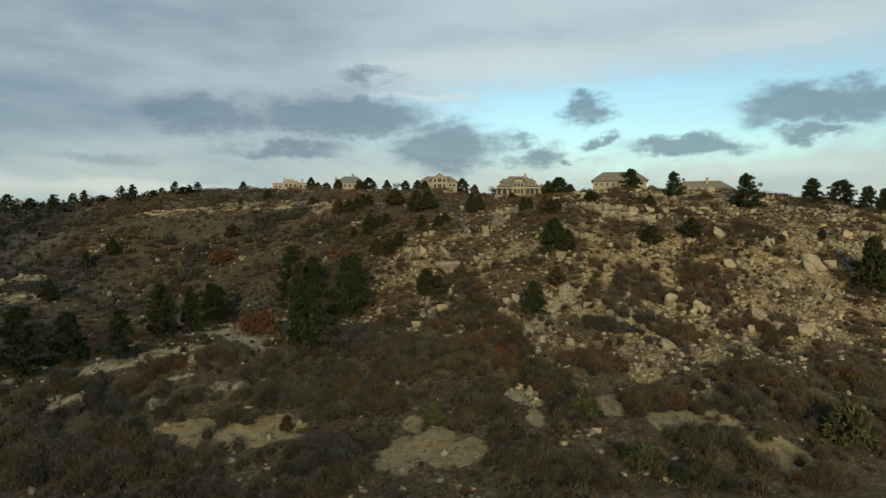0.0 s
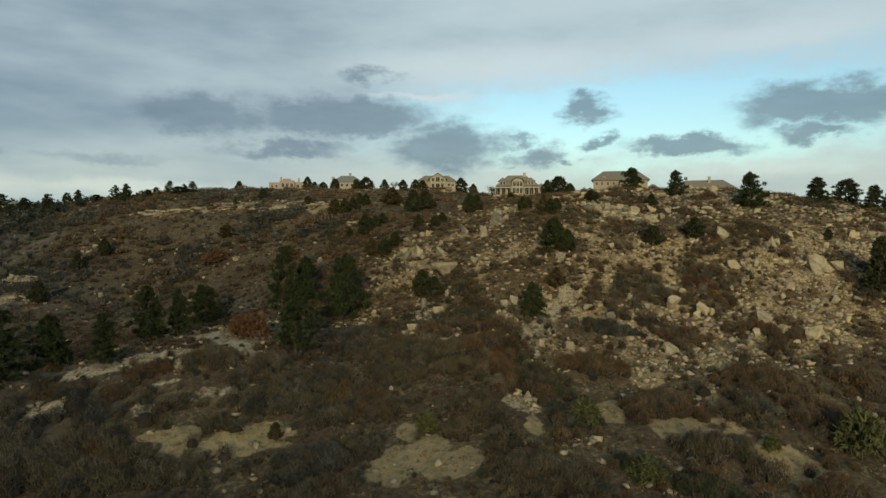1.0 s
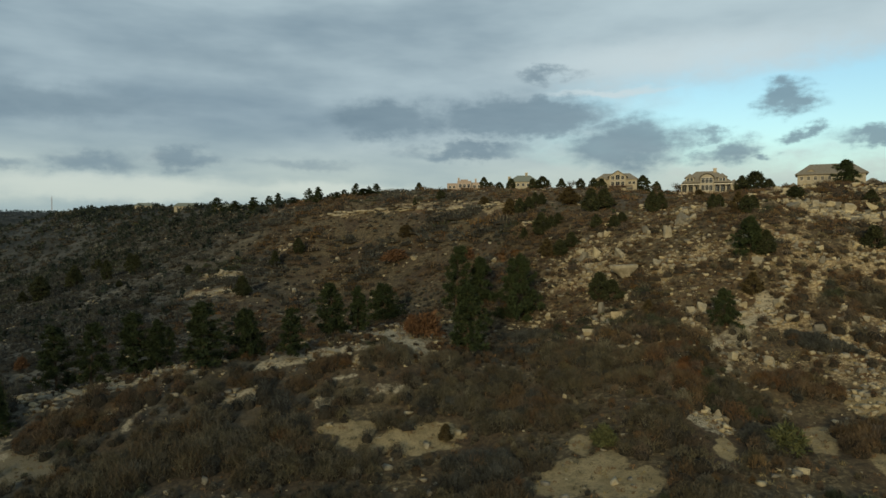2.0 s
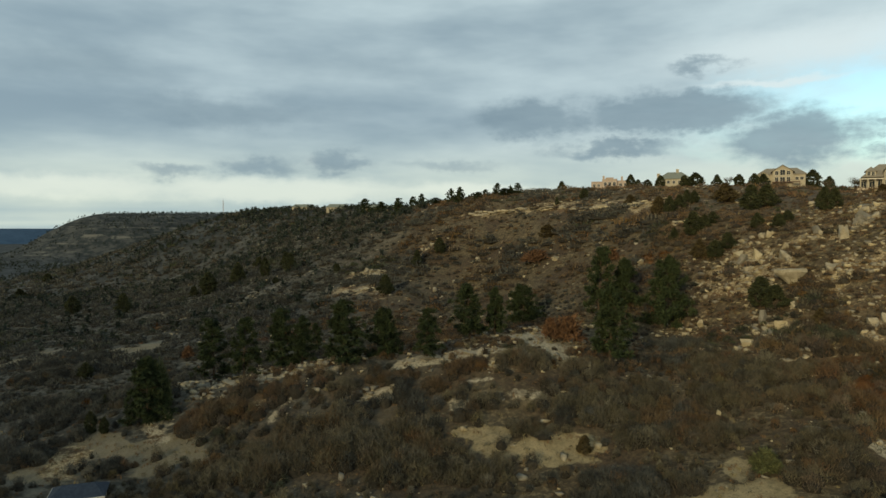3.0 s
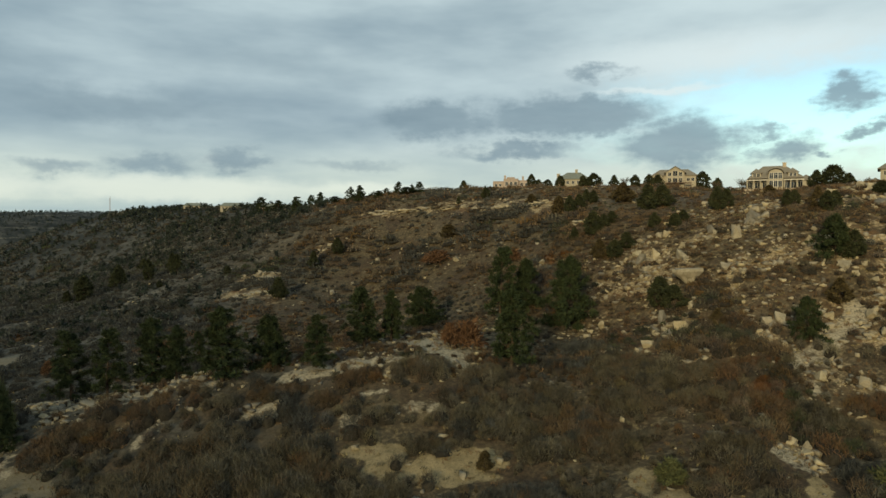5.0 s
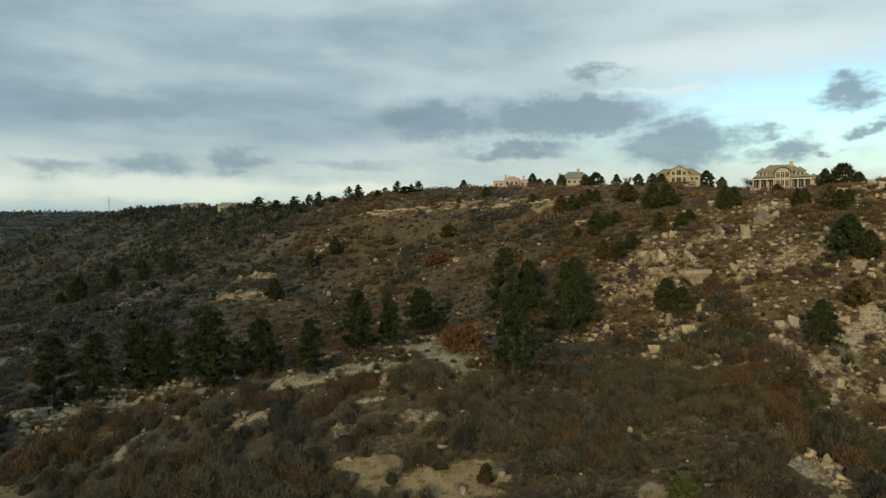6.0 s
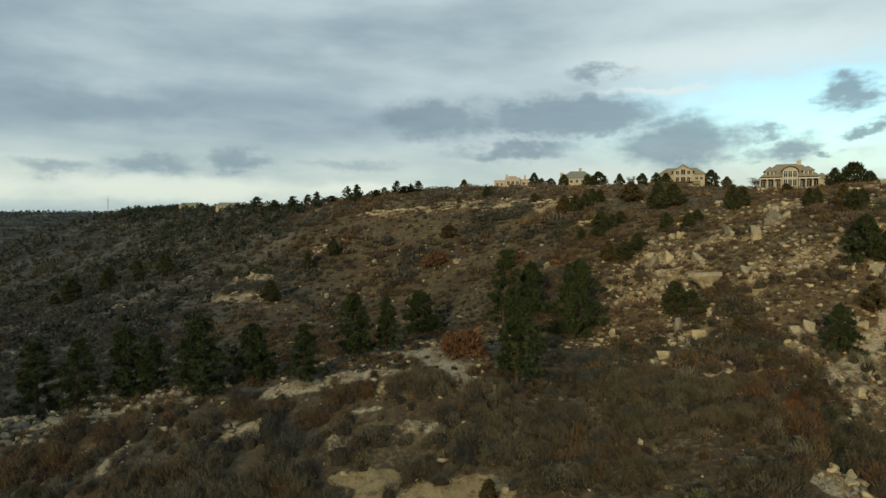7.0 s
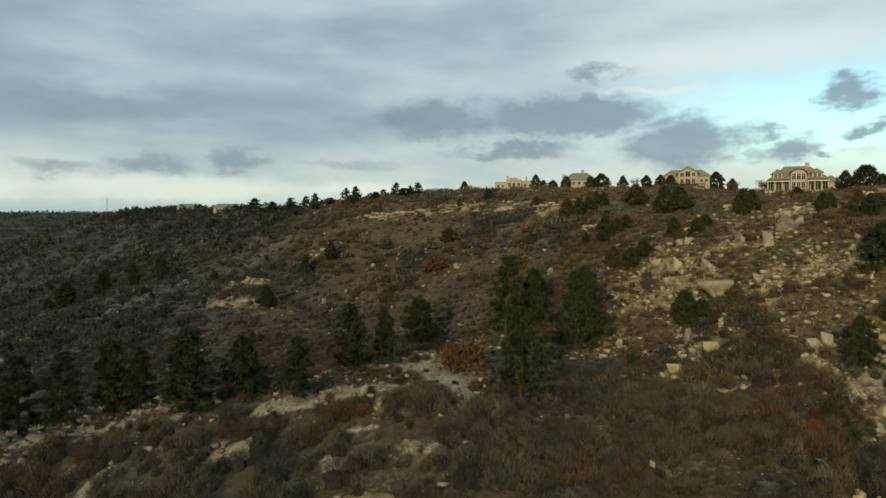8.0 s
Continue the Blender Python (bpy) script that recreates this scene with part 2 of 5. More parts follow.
def rock_material():
    m, tree, node, shader = material("sandstone", 0.9)
    mix, ramp, calc = mixer(tree, node), ramp_of(node), math_of(node)
    geo = node("ShaderNodeNewGeometry").outputs
    where = geo["Position"]

    def n(scale, detail=5, rough=.6):
        return node("ShaderNodeTexNoise", where, None, scale, detail, rough).outputs["Fac"]

    c = mix(ramp(n(.7), .35, .65), (.290, .246, .163), (.395, .342, .240))
    c = mix(ramp(n(4.0, 6, .7), .52, .72), c, (.170, .136, .088))
    c = mix(ramp(n(1.6, 5, .7), .60, .74), c, (.165, .142, .104))
    hsv = node("ShaderNodeHueSaturation", None, calc("MULTIPLY_ADD", geo["Random Per Island"], .5, .75),
               calc("MULTIPLY_ADD", geo["Random Per Island"], .70, .45), 1.0, c)
    tree.links.new(hsv.outputs[0], shader.inputs["Base Color"])
    b = node("ShaderNodeBump", .7, .15)
    tree.links.new(n(5.0, 6, .7), b.inputs["Height"])
    tree.links.new(b.outputs[0], shader.inputs["Normal"])
    return m


GROUND = ground_material()
ROCK = rock_material()
SCRUB = mottled("bare_twigs", (.060, .053, .034), (.132, .117, .077), .30, .95, .36, island=True, random_tint=(.110, .078, .044), bushes=True)
BROWN_SCRUB = mottled("brown_twigs", (.062, .046, .028), (.132, .095, .056), .25, .95, .34, island=True, random_tint=(.128, .070, .034), bushes=True)
GREY_SCRUB = mottled("grey_twigs", (.033, .034, .029), (.084, .082, .068), .30, .95, .32, island=True, bushes=True)
GREEN_SCRUB = mottled("evergreen_scrub_leaves", (.028, .034, .019), (.056, .060, .034), .3, .9, .30, island=True, bushes=True)
LEAFY_SCRUB = mottled("yellow_green_leaves", (.052, .058, .021), (.098, .100, .040), .5, .9, .30, island=True)
RUST_SCRUB = mottled("rusty_oak_leaves", (.076, .040, .019), (.128, .068, .032), .3, .9, .3, island=True, bushes=True)
BARK = mottled("bark", (.036, .026, .017), (.080, .056, .036), 1.5, .95, .2, bump=.5)
NEEDLES = mottled("pine_needles", (.016, .025, .009), (.040, .050, .017), .5, .8, .28, island=True)
FAR_TREES = mottled("distant_evergreens", (.011, .016, .012), (.026, .033, .023), .2, .85, .35, island=True)
JUNIPER = mottled("juniper_foliage", (.018, .023, .009), (.046, .048, .019), .5, .85, .35, island=True)
BROWN_JUNIPER = mottled("brown_juniper_foliage", (.040, .031, .012), (.082, .060, .024), .5, .85, .35, island=True)
DRY_GRASS = mottled("dry_grass", (.180, .142, .066), (.260, .208, .102), .3, .95, .3, island=True)
# stems in the bushes' hearts, darkened to give the shade inside
SHADED_STEMS = mottled("shaded_inner_stems", (.018, .015, .010), (.040, .033, .022), 1.2, .95, .3, island=True)
RED_GRASS = mottled("brown_grass", (.120, .072, .034), (.185, .115, .056), .3, .95, .3, island=True)

# ---------------------------------------------------------------- the lie of the land
def smooth(v, a, b):
    t = np.clip((v - a) / (b - a), 0, 1)
    return t * t * (3 - 2 * t)


def lattice(ix, iy, seed):
    h = (ix.astype(np.int64) * 374761393 + iy.astype(np.int64) * 668265263 + seed * 974634777) & 0x7FFFFFFF
    h = ((h ^ (h >> 13)) * 1274126177) & 0x7FFFFFFF
    return ((h ^ (h >> 16)) & 0xFFFF) / 65535.0


def value_noise(x, y, seed):
    ix, iy = np.floor(x), np.floor(y)
    fx, fy = x - ix, y - iy
    fx, fy = fx * fx * (3 - 2 * fx), fy * fy * (3 - 2 * fy)
    a, b = lattice(ix, iy, seed), lattice(ix + 1, iy, seed)
    c, d = lattice(ix, iy + 1, seed), lattice(ix + 1, iy + 1, seed)
    return (a * (1 - fx) + b * fx) * (1 - fy) + (c * (1 - fx) + d * fx) * fy


def fbm(x, y, size, octaves=4, seed=1):
    """Fractal noise, about -1 to 1, whose largest features are `size` metres."""
    total, gain, norm = 0.0, 1.0, 0.0
    for k in range(octaves):
        total = total + gain * (value_noise(x / size + 13.7 * k, y / size - 7.3 * k, seed + k) * 2 - 1)
        norm += gain
        size, gain = size / 2, gain * 0.5
    return total / norm * 1.5


# the land's main lines, as x, y, height
CREST = [
    (400, 150, 4), (253, 184, 8), (210, 188, 10.5), (189, 195, 12), (170, 223, 15.5), (150, 237, 15), (146, 297, 14.5),
    (128, 369, 20.5), (80, 414, 23), (44, 439, 24), (-7, 460, 22), (-50, 408, 12), (-90, 480, 12.5), (-134, 567, 13), (-210, 680, 17), (-290, 800, 20), (-430, 907, 17),
]
PLATEAU = [(-60, 520, 15), (-110, 650, 11), (-190, 860, 11), (0, 620, 22), (-330, 1000, 14), (300, 330, 7), (235, 262, 10), (215, 300, 12), (180, 330, 16), (340, 240, 2),  (260, 600, 20), (20, 800, 27), (-180, 1200, 24), (600, 400, 4), (-500, 1500, 10)]
UPPER_SLOPE = [
    (226, 150, -2), (177, 144, -10), (156, 160, -4), (150, 195, 5), (107, 185, 0), (95, 182, -7), (86, 206, -1), (66, 213, -8),
    (53, 259, 0), (5, 329, 1), (-22, 338, -10), (-56, 349, -11), (-68, 351, -16), (-155, 524, -12), (-290, 704, -17), (110, 250, 9),
]
LOWER_SLOPE = [
    (166, 124, -25), (144, 126, -27), (128, 145, -22), (105, 130, -30), (81, 158, -22), (80, 170, -17), (68, 177, -19.5),
    (67, 194, -13.5), (58, 208, -15), (45, 192, -28), (61, 155, -27), (69, 144, -29), (26, 195, -29), (-39, 306, -30),
    (-69, 300, -30), (-130, 335, -37), (-178, 339, -45), (-304, 636, -37), (-407, 685, -57), (-10, 250, -33),
]
SPUR = [(-85, 154, -40), (-66, 155, -36.5), (-52, 152, -34), (-31, 154, -32.5), (-12, 157, -30), (-6, 179, -28), (6, 175, -29), (27, 169, -33)]
BEHIND_SPUR = [(-90, 185, -46), (-50, 190, -40), (-30, 215, -38), (-120, 230, -46)]
FOOT = [
    (83, 79, -44), (58, 85, -43), (115, 84, -41), (106, 92, -38), (85, 93, -41), (34, 103, -42), (8, 124, -42.5), (-59, 127, -46),
    (-83, 130, -48), (-48, 133, -42.5), (-3, 130, -41), (35, 129, -39), (85, 117, -38), (65, 126, -38.5), (59, 124, -36), (-6, 138, -37.5),
    (-34, 142, -38.5), (11, 141, -36), (29, 145, -34.5), (49, 150, -33), (73, 135, -32),
]
VALLEY = [
    (-95, 105, -49), (-140, 140, -51), (-190, 290, -50), (-250, 230, -58), (-450, 500, -63), (-700, 800, -80), (-600, 250, -82),
    (0, 0, -46), (100, 0, -46), (0, -120, -50), (-220, 0, -68), (220, 30, -30), (300, -100, -40),
]


def lay_of_land():
    """A thin sheet bent over the land's main lines."""
    p = np.array(CREST + PLATEAU + UPPER_SLOPE + LOWER_SLOPE + SPUR + BEHIND_SPUR + FOOT + VALLEY, float)
    n = len(p)
    d2 = ((p[:, None, :2] - p[None, :, :2]) ** 2).sum(-1) / 1e4
    k = np.where(d2 > 0, d2 * np.log(np.maximum(d2, 1e-12)), 0)
    a = np.zeros((n + 3, n + 3))
    a[:n, :n] = k + np.eye(n) * 0.004
    a[:n, n:] = np.c_[np.ones(n), p[:, :2] / 100]
    a[n:, :n] = a[:n, n:].T
    w = np.linalg.solve(a, np.r_[p[:, 2], 0, 0, 0])
    return p[:, :2], w


LAND_AT, LAND_W = lay_of_land()


def mesa_height(x, y):
    """The table mountain beyond the valley, with its cap of rock and stepped flank."""
    u = (x + 1330) * 0.90 + (y - 2060) * 0.43
    v = -(x + 1330) * 0.43 + (y - 2060) * 0.90
    r = np.sqrt((np.maximum(np.abs(u - 420) - 500, 0) / 330) ** 2 + (np.maximum(np.abs(v - 300) - 300, 0) / 420) ** 2)
    r = r + 0.10 * fbm(x, y, 240, 4, 31)
    flank = 1 - smooth(r, 0.0, 1.05)
    return flank


def height(x, y):
    x, y = np.asarray(x, float), np.asarray(y, float)
    shape = x.shape
    x, y = x.ravel(), y.ravel()
    z = np.empty_like(x)
    n = len(LAND_AT)
    for s in range(0, len(x), 40000):
        xs, ys = x[s:s + 40000], y[s:s + 40000]
        d2 = ((xs[:, None] - LAND_AT[None, :, 0]) ** 2 + (ys[:, None] - LAND_AT[None, :, 1]) ** 2) / 1e4
        k = np.where(d2 > 0, d2 * np.log(np.maximum(d2, 1e-12)), 0)
        z[s:s + 40000] = k @ LAND_W[:n] + LAND_W[n] + LAND_W[n + 1] * xs / 100 + LAND_W[n + 2] * ys / 100
    # far off the land levels out: plateau on the right, plain on the left
    side = smooth(x + 0.62 * y, 80, 500)
    level = -95 + 115 * side
    far = smooth(np.hypot(x, y - 200), 900, 1500)
    z = z * (1 - far) + level * far
    z = z * (1 - smooth(y, 1500, 1900) * (x < 800)) + -95.0 * smooth(y, 1500, 1900) * (x < 800)
    z = z + mesa_height(x, y) * 141
    # unseen hills added behind the camera on the left, to shade the valley side
    z = z + 400 * smooth(-y, 650, 1250) * (1 - smooth(x + .25 * (y + 1200), -630, -420))
    near = 1 - smooth(np.hypot(x, y - 180), 350, 900)
    z = z + fbm(x, y, 26, 4, 3) * 0.9 + fbm(x, y, 5, 3, 9) * 0.28 * near
    return z.reshape(shape)


def lines(core_a, core_b, step, end_a, end_b, grow):
    inner = list(np.arange(core_a, core_b + step / 2, step))
    for end, sign in ((end_b, 1), (end_a, -1)):
        s, v, out = step, core_b if sign > 0 else core_a, []
        while (end - v) * sign > 0:
            s *= grow
            v += sign * s
            out.append(v)
        inner = inner + out if sign > 0 else out[::-1] + inner
    return np.array(inner)


# patches: x, y, half length, half width, turn
BARE = [
    (33.3, 99.6, 10.8, 8, -30), (86.8, 96, 7.8, 6.4, -23), (77, 111.6, 3.7, 7.7, -27), (94.5, 78.4, 6.6, 6.8, -23), (100.5, 106.2, 2.2, 9.7, -32), (-0.9, 124, 11.5, 4.2, -14), (112.2, 117.1, 5.7, 4.3, -19), (57.3, 106.2, 2.1, 8.1, -19), (93.4, 119.8, 4.7, 3.7, -25), (5.1, 125.8, 7.2, 3.5, -4), (32.9, 114.8, 3.6, 5.8, -24), (-9.7, 129.8, 7.6, 2.5, -7), (-86, 127.9, 16.3, 11.6, 3), (-207.5, 238.5, 9.1, 22.5, -18), (-99.2, 116.4, 5.9, 9.4, 13), (-157.9, 243.1, 9.8, 15.9, -19),
]
STONY = [
    (-77.4, 181.3, 38.1, 25, -45), (1.2, 177.7, 7.8, 21, 27), (-85.3, 309.2, 22.9, 11, -32), (-87, 341, 22.6, 11.4, -40), (-7.5, 149.6, 8.7, 3, -7), (-37, 142.4, 8.3, 2.1, -3), (76.9, 144.2, 5.4, 6.3, -11), (60.4, 118.9, 4.4, 9.6, 20), (-61.9, 350.8, 10, 10.8, -49), (32.4, 334.1, 63.9, 12.2, -47), (-29.1, 379, 24.4, 4.1, -35), (96.8, 214.8, 8.7, 17.7, -60), (145.2, 156.3, 6.8, 7.7, -32), (77.8, 143.4, 5.8, 5.6, -19), (141.4, 203.7, 18.1, 8.3, -11), (-86.8, 135.4, 4, 4.4, 1), (-97.2, 120.3, 5.3, 7.5, 19),
]
STONY_BEDS = [(77, 160.8, 6.3, 7.8, -17), (57.6, 170.8, 8.1, 9.9, -51), (76.4, 147.3, 6.1, 6, -11), (78.1, 182.9, 7.5, 7.3, -41), (68, 200, 6, 6, -30)]
GRAVEL = [(-36.1, 142.6, 4.2, 2.2, 0), (-58.8, 137.7, 1.6, 4, -7), (-3.9, 140.4, 4.2, 1.8, -7), (-18.4, 139.1, 2.8, 1.6, -14), (76.4, 147.3, 4.5, 4, -11), (72.9, 138.2, 2.6, 3.2, -12)]


def inside(rows, x, y):
    """How far (0 to 1) points lie inside soft, ragged ellipses: x, y, half length, half width, turn."""
    best = np.zeros_like(np.asarray(x, float))
    wob = fbm(x, y, 6, 4, 21) * 0.55
    for cx, cy, a, b, turn in rows:
        c, s = math.cos(radians(turn)), math.sin(radians(turn))
        u, v = (x - cx) * c + (y - cy) * s, -(x - cx) * s + (y - cy) * c
        best = np.maximum(best, smooth(1.20 - np.sqrt((u / a) ** 2 + (v / b) ** 2) + wob, 0.0, 0.6))
    return best


def mesh_of(name, verts, faces, mat=None, smooth_shade=False):
    me = bpy.data.meshes.new(name)
    me.from_pydata(verts, [], faces)
    if mat:
        me.materials.append(mat)
    if smooth_shade:
        me.polygons.foreach_set("use_smooth", [True] * len(me.polygons))
    me.update()
    return me


def fast_mesh(name, verts, faces, mats, mat_index=None, smooth_shade=False):
    """A mesh from numpy arrays of points and of equal-sided faces."""
    me = bpy.data.meshes.new(name)
    n, k = faces.shape
    me.vertices.add(len(verts))
    me.vertices.foreach_set("co", np.ascontiguousarray(verts, np.float32).ravel())
    me.loops.add(n * k)
    me.loops.foreach_set("vertex_index", np.ascontiguousarray(faces, np.int32).ravel())
    me.polygons.add(n)
    me.polygons.foreach_set("loop_start", np.arange(0, n * k, k, dtype=np.int32))
    if smooth_shade:
        me.polygons.foreach_set("use_smooth", np.ones(n, bool))
    for m in mats:
        me.materials.append(m)
    if mat_index is not None:
        me.polygons.foreach_set("material_index", np.ascontiguousarray(mat_index, np.int32))
    me.update(calc_edges=True)
    return me


def strewn_at(x, y):
    """Where the loose rock gathers, about -1 to 1."""
    return fbm(x, y, 8, 3, 64) + .55 * fbm(x, y, 24, 2, 65)


def stony_at(x, y):
    slope = smooth(x + 0.25 * (y - 160), 34, 66) * smooth(y + .18 * x, 128, 150) * (1 - smooth(y - 0.30 * x, 190, 238))
    ledge = smooth(fbm(x, y, 40, 3, 44), 0.0, 0.7) * 0.55
    return np.clip(np.maximum(inside(STONY + STONY_BEDS, x, y), slope * (0.66 + 0.16 * smooth(x, 70, 120) + 0.40 * fbm(x, y, 14, 4, 12))) + 0.15 * ledge, 0, 1)


RIMS = [((-82, 154.5), (-72, 156), (-61, 154)), ((-54, 152.5), (-49, 152.8)), ((-33, 154), (-20, 156), (-11, 157.5))]
PALE = [(-3, 167, 10, 11, 20), (2, 176, 6, 6, 0), (4, 161, 4, 8, 10), (-75, 157, 8, 2.6, 5), (-26, 158, 10, 2.2, 10), (-14, 146, 4, .8, 10), (-34, 145, 3, .7, -5), (73, 145, 4, 3, 30), (84, 152, 6, 3, 35), (93, 157, 5, 3, 30), (58, 116, 2.4, 6, 20), (-88, 137, 7, 6, 0), (-86, 338, 9, 5, -35), (-84, 312, 15, 3.6, -20), (95, 160, 3, 4, 20)]


def rim_distance(x, y):
    best = np.full_like(np.asarray(x, float), 1e3)
    for (ax, ay), (bx, by) in (pair for rim in RIMS for pair in zip(rim, rim[1:])):
        t = np.clip(((x - ax) * (bx - ax) + (y - ay) * (by - ay)) / ((bx - ax) ** 2 + (by - ay) ** 2), 0, 1)
        best = np.minimum(best, np.hypot(x - ax - t * (bx - ax), y - ay - t * (by - ay)))
    return best


def pale_at(x, y):
    """Chalky bare rims and washes."""
    rim = 1 - smooth(rim_distance(x, y) + 1.3 * fbm(x, y, 6, 3, 35), 1.2, 2.9)
    return np.maximum(np.maximum(rim, .86 * inside(PALE, x, y)), .64 * inside(GRAVEL, x, y))


# thickets: x, y, half length, half width, turn, height
SPUR_THICKETS = [
    (-4.2, 150.8, 6.8, 4.0, 2, 3.2), (9.4, 149.5, 5.1, 3.6, -4, 3.2), (7.8, 134.6, 6.5, 3.9, -3, 3.0), (-3.3, 129.9, 3.1, 1.8, 2, 2.2), (3.5, 129.4, 2.5, 1.3, -1, 1.5),
    (18.8, 127.1, 6.4, 3.2, -9, 2.8), (-44.9, 144.4, 3.7, 2.1, 19, 2.4), (-53.8, 122.3, 8.7, 11.3, 23, 3.6), (-40.6, 126.9, 10.0, 12.2, 17, 4.2), (-27.7, 125.8, 8.7, 9.9, 12, 3.6), (-61.1, 117.3, 4.6, 5.8, 27, 3.0),
    (-24.1, 119.8, 10.6, 7.0, 7, 3.2), (11.9, 137.5, 7.8, 6.1, -7, 2.8), (-12.1, 118.2, 8.2, 4.0, 2, 2.8), (-0.8, 129.5, 4.0, 1.5, -2, 1.6),
]
FOOT_THICKETS = [
    (40.5, 160.4, 8.5, 8.7, -15, 2.8), (37.4, 141.2, 7.6, 5.2, -16, 3.0), (50.5, 149.6, 8.8, 5.8, -20, 2.8), (30.9, 126.7, 6.4, 4.6, -15, 3.0), (52.0, 139.5, 6.2, 3.3, -22, 2.6),
    (69.4, 129.5, 6.8, 3.3, -30, 2.8), (48.5, 119.2, 6.9, 3.2, -24, 3.0), (99.5, 94.4, 6.6, 4.4, -43, 3.0), (85.1, 86.8, 9.2, 4.3, -41, 3.2), (46.9, 87.8, 6.1, 7.3, -26, 3.2), (55.6, 84.0, 5.6, 5.1, -31, 3.2),
    (119.5, 150.1, 7.7, 4.5, -36, 2.2), (12.0, 98.0, 9.0, 6.0, -5, 3.0), (-14.0, 103.0, 12.0, 6.0, 2, 3.0), (22.0, 142.0, 7.0, 6.0, -10, 2.6),
]
BROWN_THICKETS = [
    (-17.5, 150.1, 6.0, 2.6, 8, 2.2), (-61.4, 145.0, 4.9, 2.5, 25, 2.2), (-73.5, 138.6, 9.1, 5.6, 28, 3.4), (62.0, 133.7, 6.7, 3.4, -27, 2.8), (85.6, 105.2, 10.1, 8.1, -36, 2.8), (114.5, 107.1, 11.9, 5.6, -44, 2.8),
    (113.3, 88.8, 8.6, 9.3, -48, 3.0), (94.2, 70.1, 7.6, 3.6, -48, 2.8), (83.7, 127.9, 10.2, 4.2, -31, 2.6), (26.1, 133.4, 8.2, 6.5, -12, 2.8), (138.2, 99.9, 7.6, 4.5, -50, 2.8), (-35.8, 148.5, 7.6, 1.9, 10, 1.8),
    (-24.5, 144.9, 3.9, 2.0, 6, 2.0), (112.4, 132.0, 7.9, 4.5, -38, 2.2), (138.1, 125.1, 8.4, 3.2, -45, 2.2),
]
DARK_THICKETS = [
    (-102.4, 131.5, 5.0, 3.7, 37, 2.4), (-104.7, 119.5, 4.1, 6.1, 40, 3.0), (-86.6, 120.7, 4.2, 4.0, 35, 2.2), (-170.9, 222.3, 13.5, 10.2, 37, 3.0), (-162.7, 201.8, 14.9, 9.6, 38, 3.0), (-138.5, 162.6, 7.9, 8.5, 40, 3.0),
    (66.2, 109.0, 6.4, 5.8, -29, 2.8), (96.0, 140.6, 8.1, 3.2, -32, 2.4), (12.5, 110.4, 8.5, 6.7, -8, 2.8), (-120.0, 172.0, 9.0, 5.0, 30, 2.6), (-64.0, 146.5, 3.0, 2.0, 20, 1.8), (36, 178, 8, 6, -20, 2.6), (31, 163, 7, 5, -10, 2.6),
]
GREEN_THICKETS = [(68.2, 85.7, 6.0, 3.6, -35, 2.4), (74.1, 76.8, 7.4, 3.3, -40, 2.3)]
RUST_THICKETS = [(64.8, 137.7, 3.9, 5.5, -24, 1.6), (66.2, 147.4, 7.0, 2.0, -20, 1.3)]
ALL_THICKETS = SPUR_THICKETS + FOOT_THICKETS + BROWN_THICKETS + DARK_THICKETS + GREEN_THICKETS + RUST_THICKETS
THICKETS = [row[:5] for row in ALL_THICKETS]


def build_ground():
    gx = lines(-125, 235, 1.6, -4900, 4900, 1.045)
    gy = lines(72, 265, 1.6, -1500, 4950, 1.038)
    x, y = np.meshgrid(gx, gy)
    z = height(x, y)
    verts = np.stack([x, y, z], -1).reshape(-1, 3)
    nx, ny = len(gx), len(gy)
    i = (np.arange(ny - 1)[:, None] * nx + np.arange(nx - 1)[None]).ravel()
    faces = np.stack([i, i + 1, i + nx + 1, i + nx], -1)
    me = fast_mesh("ground", verts, faces, [GROUND], smooth_shade=True)
    xf, yf = x.ravel(), y.ravel()
    me.attributes.new("bare", "FLOAT", "POINT").data.foreach_set("value", inside(BARE, xf, yf).astype(np.float32))
    me.attributes.new("stony", "FLOAT", "POINT").data.foreach_set("value", (stony_at(xf, yf) * (.62 + .55 * smooth(strewn_at(xf, yf), -.15, .45))).astype(np.float32))
    me.attributes.new("pale", "FLOAT", "POINT").data.foreach_set("value", pale_at(xf, yf).astype(np.float32))
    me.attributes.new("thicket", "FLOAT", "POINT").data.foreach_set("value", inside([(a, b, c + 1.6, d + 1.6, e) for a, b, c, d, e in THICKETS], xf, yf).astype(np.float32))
    return tagged(new("ground", me), "dry stony hillside with brown litter, pale soil and gravel", "hillside", kind="structure")


build_ground()


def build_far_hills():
    """A low wooded skyline far beyond the valley, its haze put into a dark blue colour."""
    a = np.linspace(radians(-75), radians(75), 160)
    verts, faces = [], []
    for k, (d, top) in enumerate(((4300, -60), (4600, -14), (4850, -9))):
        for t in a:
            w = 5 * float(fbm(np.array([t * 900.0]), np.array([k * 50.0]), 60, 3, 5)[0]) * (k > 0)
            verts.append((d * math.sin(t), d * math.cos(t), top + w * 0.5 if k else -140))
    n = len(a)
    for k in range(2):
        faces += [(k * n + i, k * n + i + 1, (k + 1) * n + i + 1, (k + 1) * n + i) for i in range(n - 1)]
    mat = mottled("haze_blue_woods", (.020, .045, .085), (.034, .066, .115), .01, .95, 0.0)
    tagged(new("backdrop", mesh_of("backdrop", verts, faces, mat, True)), "wooded plain along the far horizon, coloured dark blue for haze", "distance", kind="structure")


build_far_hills()

